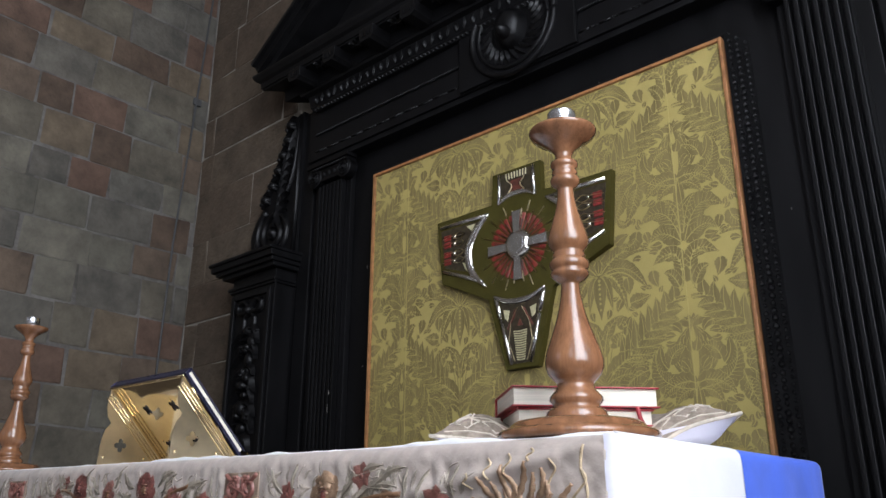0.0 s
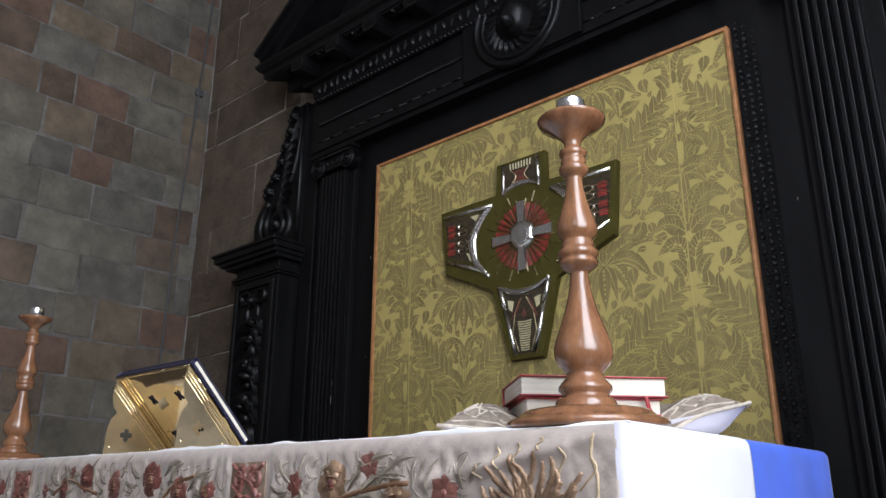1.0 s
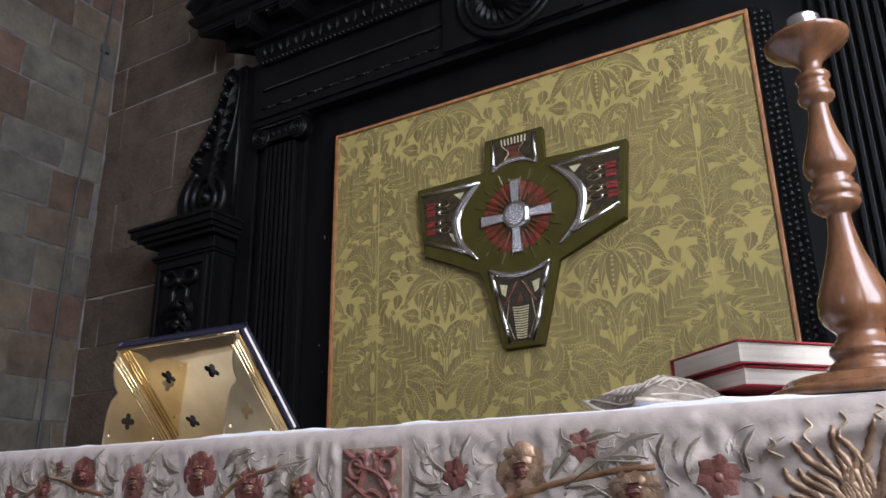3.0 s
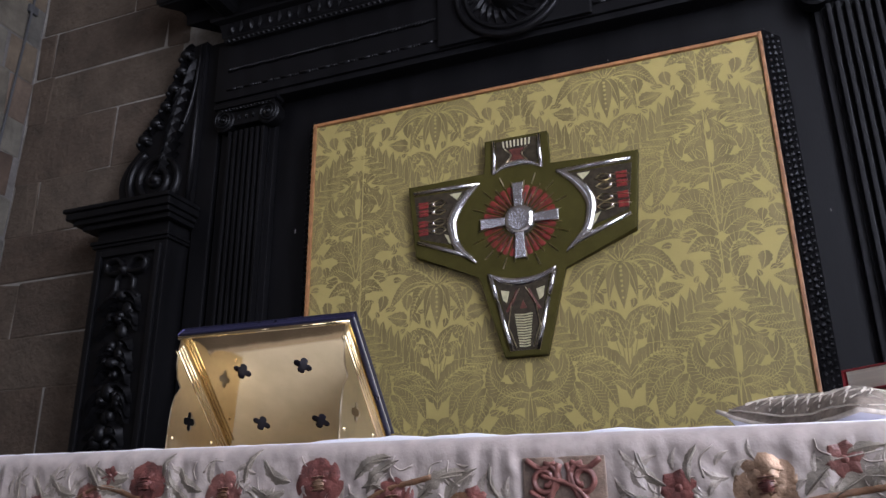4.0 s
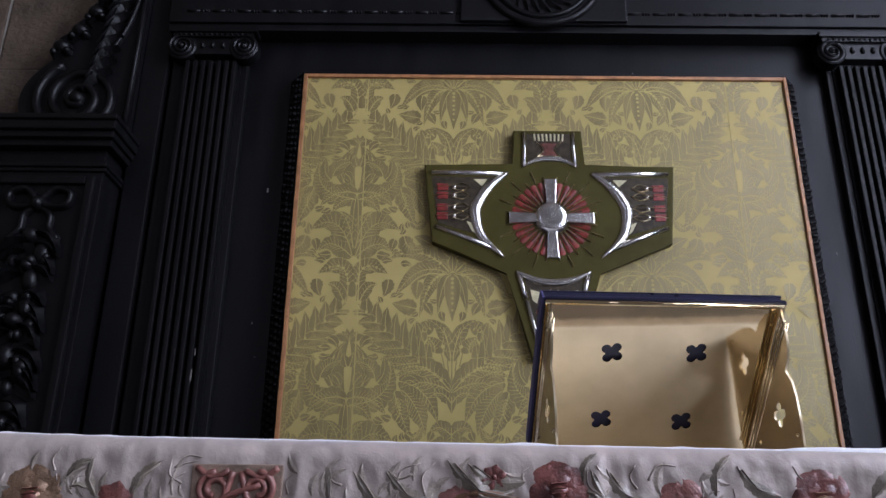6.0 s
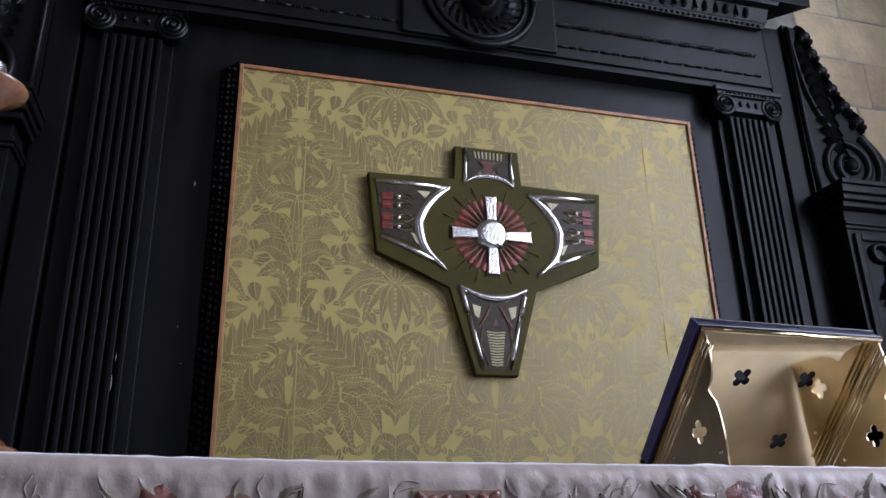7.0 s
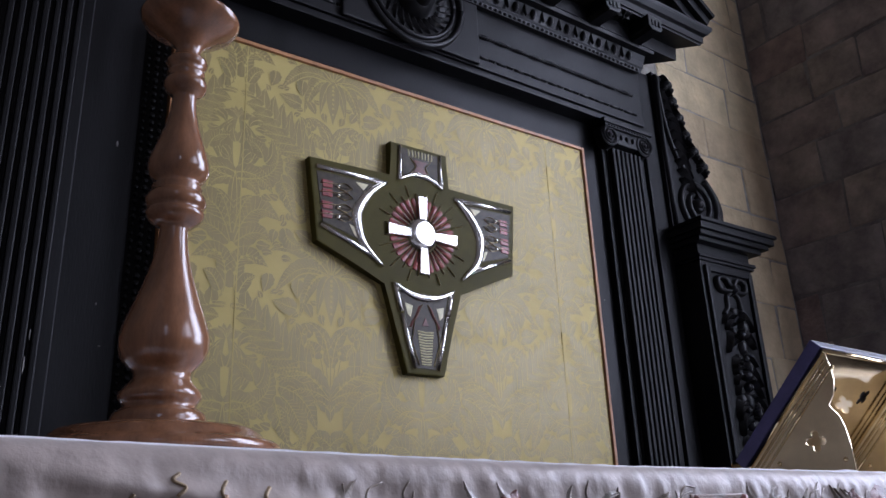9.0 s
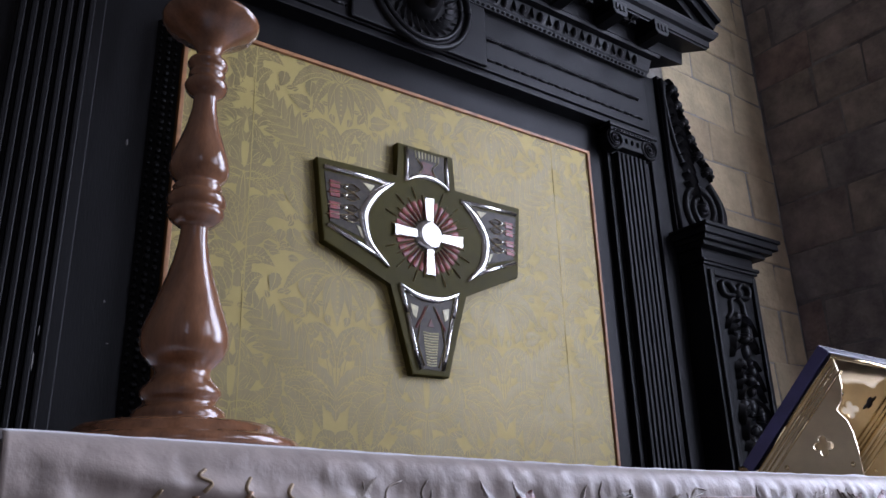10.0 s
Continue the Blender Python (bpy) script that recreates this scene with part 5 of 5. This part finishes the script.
# ---- missal stand with its book ----
SX, SW = -1.858, 0.335
stand = thing("missal_stand", (SX, 1.04, ztop(SX) + 0.002), "polished brass missal stand pierced with quatrefoils", "book stand")


def curve_plate(name, outer, holes, thick, material, m, parent, label=""):
    """A plate with pierced holes, drawn flat and then laid by m."""
    cu = bpy.data.curves.new(name, "CURVE")
    cu.dimensions, cu.fill_mode, cu.extrude = "2D", "BOTH", thick / 2
    for pts in [outer] + holes:
        sp = cu.splines.new("POLY")
        sp.points.add(len(pts) - 1)
        for q, (a, b) in zip(sp.points, pts):
            q.co = (a, b, 0, 1)
        sp.use_cyclic_u = True
    tmp = bpy.data.objects.new(name, cu)
    scene.collection.objects.link(tmp)
    dg = bpy.context.evaluated_depsgraph_get()
    me = bpy.data.meshes.new_from_object(tmp.evaluated_get(dg))
    bpy.data.objects.remove(tmp)
    me.transform(m)
    me.materials.clear()
    me.materials.append(material)
    ob = new(name, me)
    ob.parent = parent
    return tagged(ob, label) if label else ob


def quatrefoil(cx, cy, r, turn=0.0):
    pts = []
    for q in range(4):
        a0 = turn + q * math.pi / 2
        ox, oy = cx + r * math.cos(a0), cy + r * math.sin(a0)
        for k in range(9):
            a = a0 - radians(115) + radians(230) * k / 8
            pts.append((ox + r * 0.66 * math.cos(a), oy + r * 0.66 * math.sin(a)))
    return pts


# sloping rest: from its high edge (towards the nave) down to the altar
ORG = Vector((SX, 1.04, ztop(SX) + 0.002))
HI, LO = Vector((SX, 0.962, 1.240)), Vector((SX, 1.138, ztop(SX) + 0.012))
down = (LO - HI).normalized()
SL = (LO - HI).length
nrm = Vector((1, 0, 0)).cross(down)
if nrm.z < 0:
    nrm = -nrm
M_REST = Matrix.Translation(HI - ORG) @ Matrix(((1, down.x, nrm.x, 0), (0, down.y, nrm.y, 0), (0, down.z, nrm.z, 0), (0, 0, 0, 1)))
hw = SW / 2
rest = curve_plate("book_rest", [(-hw, 0), (hw, 0), (hw, SL), (-hw, SL)],
                   [quatrefoil(-0.066, 0.078, 0.0105, 0.6), quatrefoil(0.055, 0.076, 0.0105, 0.6), quatrefoil(-0.068, 0.192, 0.0105, 0.6), quatrefoil(0.052, 0.194, 0.0105, 0.6)], 0.003, M_BRASS, M_REST, stand)
bm = nb()
tube(bm, [M_REST @ Vector((-hw, 0, 0)), M_REST @ Vector((hw, 0, 0))], 0.0035, 10)
part("rolled_edge", bm, M_BRASS, stand, smooth=True)
zb = ztop(SX) + 0.002
side = [(0.962, 1.238), (0.957, 1.212), (0.956, 1.19), (0.961, 1.168), (0.972, 1.153), (0.968, 1.146), (0.959, 1.135), (0.953, 1.115), (0.950, 1.09), (0.949, zb), (1.136, zb + 0.008), (1.13, zb + 0.018)]
for s in (-1, 1):
    # outline in y and z, standing at the end of the rest
    mm = Matrix(((0, 0, 1, s * (hw - 0.006)), (1, 0, 0, -ORG.y), (0, 1, 0, -ORG.z), (0, 0, 0, 1)))
    sp = curve_plate("side_plate", side, [quatrefoil(1.005, zb + 0.052, 0.0105)], 0.003, M_BRUSHED, mm, stand, "scalloped pierced brass side")
    for off, r in ((0.008, 0.0022), (0.015, 0.0016), (0.024, 0.0022)):
        a = HI + down * 0.012 - nrm * off - ORG
        b = LO - down * 0.012 - nrm * off - ORG
        for o in (0.0018, -0.0018):
            part("ridge", tube(nb(), [Vector((s * (hw - 0.006 + o), q.y, q.z)) for q in (a, b)], r, 8), M_BRASS, sp, smooth=True)
    for yy, zz in ((0.975, 1.205), (1.075, zb + 0.022), (0.962, zb + 0.02)):
        bm = nb()
        r = bmesh.ops.create_uvsphere(bm, u_segments=12, v_segments=8, radius=0.0042)
        bmesh.ops.translate(bm, verts=bm.verts, vec=(s * (hw - 0.0055), yy - ORG.y, zz - ORG.z))
        part("rivet", bm, M_BRASS, sp, smooth=True)
part("ledge", box(nb(), -hw, hw, 1.138 - ORG.y, 1.165 - ORG.y, 0.0, 0.03, 0.003), M_BRASS, stand)

YAW = Matrix.Rotation(radians(2.5), 4, "Z")
stand.rotation_euler = (0, 0, radians(2.5))
stand.location = ORG + Vector((0, -0.007, 0))
missal = thing("missal", stand.location + YAW.to_3x3() @ (HI + nrm * 0.004 - ORG), "closed navy leather missal lying on the brass stand", "book")
missal.rotation_euler = (0, 0, radians(2.5))
ML = Matrix(((1, down.x, nrm.x, 0), (0, down.y, nrm.y, 0), (0, down.z, nrm.z, 0), (0, 0, 0, 1)))


def book_box(name, x0, x1, s0, s1, n0, n1, material, bevel, label=""):
    bm = box(nb(), x0, x1, s0, s1, n0, n1, bevel)
    bmesh.ops.transform(bm, matrix=ML, verts=bm.verts)
    return part(name, bm, material, missal, label)


book_box("cover_board", -hw - 0.002, hw + 0.004, -0.005, SL - 0.006, 0.0, 0.008, M_NAVY, 0.002)
book_box("page_block", -hw + 0.004, hw - 0.001, 0.004, SL - 0.012, 0.008, 0.019, M_PAGES, 0.001, "cream page block with gilt edge")
book_box("cover_board", -hw - 0.002, hw + 0.004, -0.005, SL - 0.006, 0.019, 0.022, M_NAVY, 0.001)
book_box("headband", -hw, hw, -0.004, 0.004, 0.008, 0.019, M_NAVY, 0.001)
book_box("spine", -hw - 0.005, -hw - 0.001, -0.005, SL - 0.006, 0.0, 0.022, M_VIOLET, 0.0015, "violet-blue cloth spine")

# ---- cushion with two red books ----
CU = Vector((-0.828, 1.318, ztop(-0.828) + 0.003))
cushion = thing("cushion", CU, "tapestry altar cushion with corded edge and white satin back", "cushion")
cushion.rotation_euler = (0, 0, radians(34))


def pillow(half, thick, top):
    verts, faces = [], []
    n = 28
    for i in range(n + 1):
        for j in range(n + 1):
            u, v = 2 * i / n - 1, 2 * j / n - 1
            pull = 1 - 0.10 * (1 - u * u) * (v ** 4) - 0.10 * (1 - v * v) * (u ** 4)
            e = (max(0, 1 - u ** 4) * max(0, 1 - v ** 4)) ** 0.55
            rim = (0.0545 + 0.0055 * u + 0.0105 * v - 0.0105 * u * v) * (0.5 + 0.5 * (u * v) ** 2) - 0.004
            z = rim + thick * e if top else rim - (rim - 0.002) * e ** 0.8
            if top:
                z -= 0.062 * math.exp(-((u / 0.56) ** 4 + ((v + 0.45) / 0.75) ** 4))
                z += 0.004 * noise.noise((u * 3, v * 3, 2))
            verts.append((u * half[0] * pull, v * half[1] * pull, z))
    for i in range(n):
        for j in range(n):
            a = i * (n + 1) + j
            faces.append((a, a + n + 1, a + n + 2, a + 1))
    return verts, faces


HALF = (0.265, 0.170)
v, f_ = pillow(HALF, 0.066, True)
raw("tapestry_top", v, f_, M_TAPES, cushion, True)
v2, f2 = pillow(HALF, 0.035, False)
raw("satin_back", v2, f2, M_SATIN, cushion, True)
n = 28
rim = [v[i * (n + 1)] for i in range(n + 1)] + [v[n * (n + 1) + j] for j in range(1, n + 1)] + [v[i * (n + 1) + n] for i in range(n - 1, -1, -1)] + [v[j] for j in range(n - 1, -1, -1)]
part("corded_edge", tube(nb(), rim, 0.0035, 6), M_TAPLT, cushion, "twisted cord edge", smooth=True)


def on_pillow(a, b):
    """A point of the cushion's top at a, b from 0 to 28, a little above the weave."""
    i, j = min(n - 1, int(a)), min(n - 1, int(b))
    fa, fb = a - i, b - j
    q = [Vector(v[(i + di) * (n + 1) + j + dj]) for di, dj in ((0, 0), (1, 0), (0, 1), (1, 1))]
    return q[0].lerp(q[1], fa).lerp(q[2].lerp(q[3], fa), fb) + Vector((0, 0, 0.0008))


spots = [(a, b) for b in (1.9, 26.1) for a in np.arange(3.0, 26.0, 2.6)] + [(a, b) for a in (1.9, 26.1) for b in np.arange(4.2, 25.0, 2.6)]
for ca, cb in spots:
    ring = [on_pillow(ca + 1.15 * math.cos(t), cb + 1.15 * math.sin(t)) for t in np.linspace(0, 2 * math.pi, 5)]
    part("woven_diamond", tube(nb(), ring, 0.0022, 4), M_TAPLT, cushion, "pale woven diamond")
for e in (0.55, 3.4, 24.6, 27.45):
    part("woven_stripe", tube(nb(), [on_pillow(a, e) for a in range(1, 28, 2)], 0.0018, 4), M_TAPLT, cushion, "pale woven stripe")
    part("woven_stripe", tube(nb(), [on_pillow(e, b) for b in range(1, 28, 2)], 0.0018, 4), M_TAPLT, cushion, "pale woven stripe")


def red_book(at, turn, L, D, H, label):
    b = thing("red_book", at, label, "book", "red books on the cushion")
    b.rotation_euler = (0, 0, radians(turn))
    part("page_block", box(nb(), -L / 2 + 0.004, L / 2 - 0.004, 0.006, D - 0.006, 0.003, H - 0.003, 0.001), M_PAGES, b)
    for z in (0, H - 0.003):
        part("cover_board", box(nb(), -L / 2, L / 2, 0, D, z, z + 0.003, 0.0012), M_REDL, b)
    part("spine", box(nb(), -L / 2, L / 2, D - 0.004, D, 0.001, H - 0.001, 0.001), M_REDL, b)
    return b


mid = Vector(((-0.815 - 0.637) / 2, (1.087 + 1.282) / 2, 0))
red_book((mid.x - 0.005, mid.y + 0.005, 1.076), 47.6, 0.245, 0.17, 0.030, "red leather book with cream pages under another book")
rb = red_book((mid.x, mid.y, 1.107), 47.6, 0.264, 0.18, 0.036, "red leather book with cream pages on top")
bm = tube(nb(), [(0.09, -0.001, 0.0), (0.092, -0.006, -0.02), (0.10, -0.012, -0.04), (0.112, -0.016, -0.052)], 0.004, 8)
part("ribbon", bm, M_REDL, rb, "red ribbon marker")

# ---- cable in the corner ----
bm = tube(nb(), [(0, 0, 0.6), (0, 0.005, 1.8), (0.0, 0.012, 2.64), (0.0, 0.06, 3.68), (0, 0.10, 4.62), (0, 0.11, 6.3)], 0.007, 8)
cable = part("cable", bm, M_PIPE)
cable.location = (WEST + 0.022, 2.43, 0)
tagged(cable, "thin dark cable running up the stone corner", "cable")
bm = box(nb(), -0.012, 0.012, -0.03, 0.03, -0.025, 0.025, 0.004)
clip = part("cable_clip", bm, M_PIPE)
clip.location = (WEST + 0.014, 2.50, 3.72)
tagged(clip, "small dark cable clip on the stone wall", "clip")


# ---- stones ----
def stones(parent, along, lo, hi, z0, z1, face, inward, material, lmin, lmax, hmin, hmax, seed, joint=0.016):
    """Courses of single blocks on one wall. along: the axis that the wall runs along; inward: the sign in which its face looks."""
    rng = random.Random(seed)
    z = z0
    while z < z1:
        h = rng.uniform(hmin, hmax)
        a = lo - rng.uniform(0, lmax * 0.8)
        while a < hi:
            l = rng.uniform(lmin, lmax)
            b0, b1 = max(a, lo), min(a + l, hi)
            if b1 - b0 > 0.06:
                j = joint * rng.uniform(0.5, 1.3)
                out = rng.uniform(0.004, 0.010)
                verts, bev = [], 0.007
                # eight-sided worn outline: every corner cut by its own amount
                ring = []
                for cx_, cz_ in ((0, 0), (1, 0), (1, 1), (0, 1)):
                    wx, wz = rng.uniform(-0.010, 0.010), rng.uniform(-0.009, 0.009)
                    p = (b0 + j / 2 if cx_ == 0 else b1 - j / 2) + wx
                    q = (z + j / 2 if cz_ == 0 else z + h - j / 2) + wz
                    ca, cb = rng.uniform(0.002, 0.012), rng.uniform(0.002, 0.010)
                    sx_, sz_ = 1 - 2 * cx_, 1 - 2 * cz_
                    one, two = (p, q + sz_ * cb, sx_, sz_), (p + sx_ * ca, q, sx_, sz_)
                    ring += [one, two] if cx_ == cz_ else [two, one]
                for shr, dep in ((0, 0.0), (0.0, out * 0.55), (bev, out)):
                    for p, q, sx_, sz_ in ring:
                        d = face + inward * (dep - 0.002)
                        p, q = p + sx_ * shr, q + sz_ * shr
                        verts.append((p, d, q) if along == "x" else (d, p, q))
                faces = [tuple(range(16, 24))]
                for lay in (0, 8):
                    for k in range(8):
                        faces.append((lay + k, lay + (k + 1) % 8, lay + 8 + (k + 1) % 8, lay + 8 + k))
                flip = (along == "x") == (inward > 0)
                if flip:
                    faces = [f[::-1] for f in faces]
                raw("stone_block", verts, faces, material, parent)
            a += l
        z += h


stones(wall_west, "y", 0.3, NORTH - 0.005, 0.95, 5.0, WEST, 1, M_STONE, 0.18, 0.42, 0.20, 0.28, 3, 0.013)
# west end in the dimmed colour, east end in the lit one
stones(wall_north, "x", WEST + 0.012, -3.55, 0.95, 5.0, NORTH, -1, M_ASHLAR_DIM, 0.45, 0.95, 0.26, 0.36, 4, 0.006)
stones(wall_north, "x", -0.1, EAST - 0.012, 0.95, 5.0, NORTH, -1, M_ASHLAR_LIT, 0.24, 0.46, 0.22, 0.30, 6, 0.010)
# east blocks: colour lightened in place of light
stones(wall_east, "y", 0.8, NORTH - 0.005, 0.95, 5.0, EAST, -1, M_EAST_LIFTED, 0.3, 0.6, 0.24, 0.32, 7)
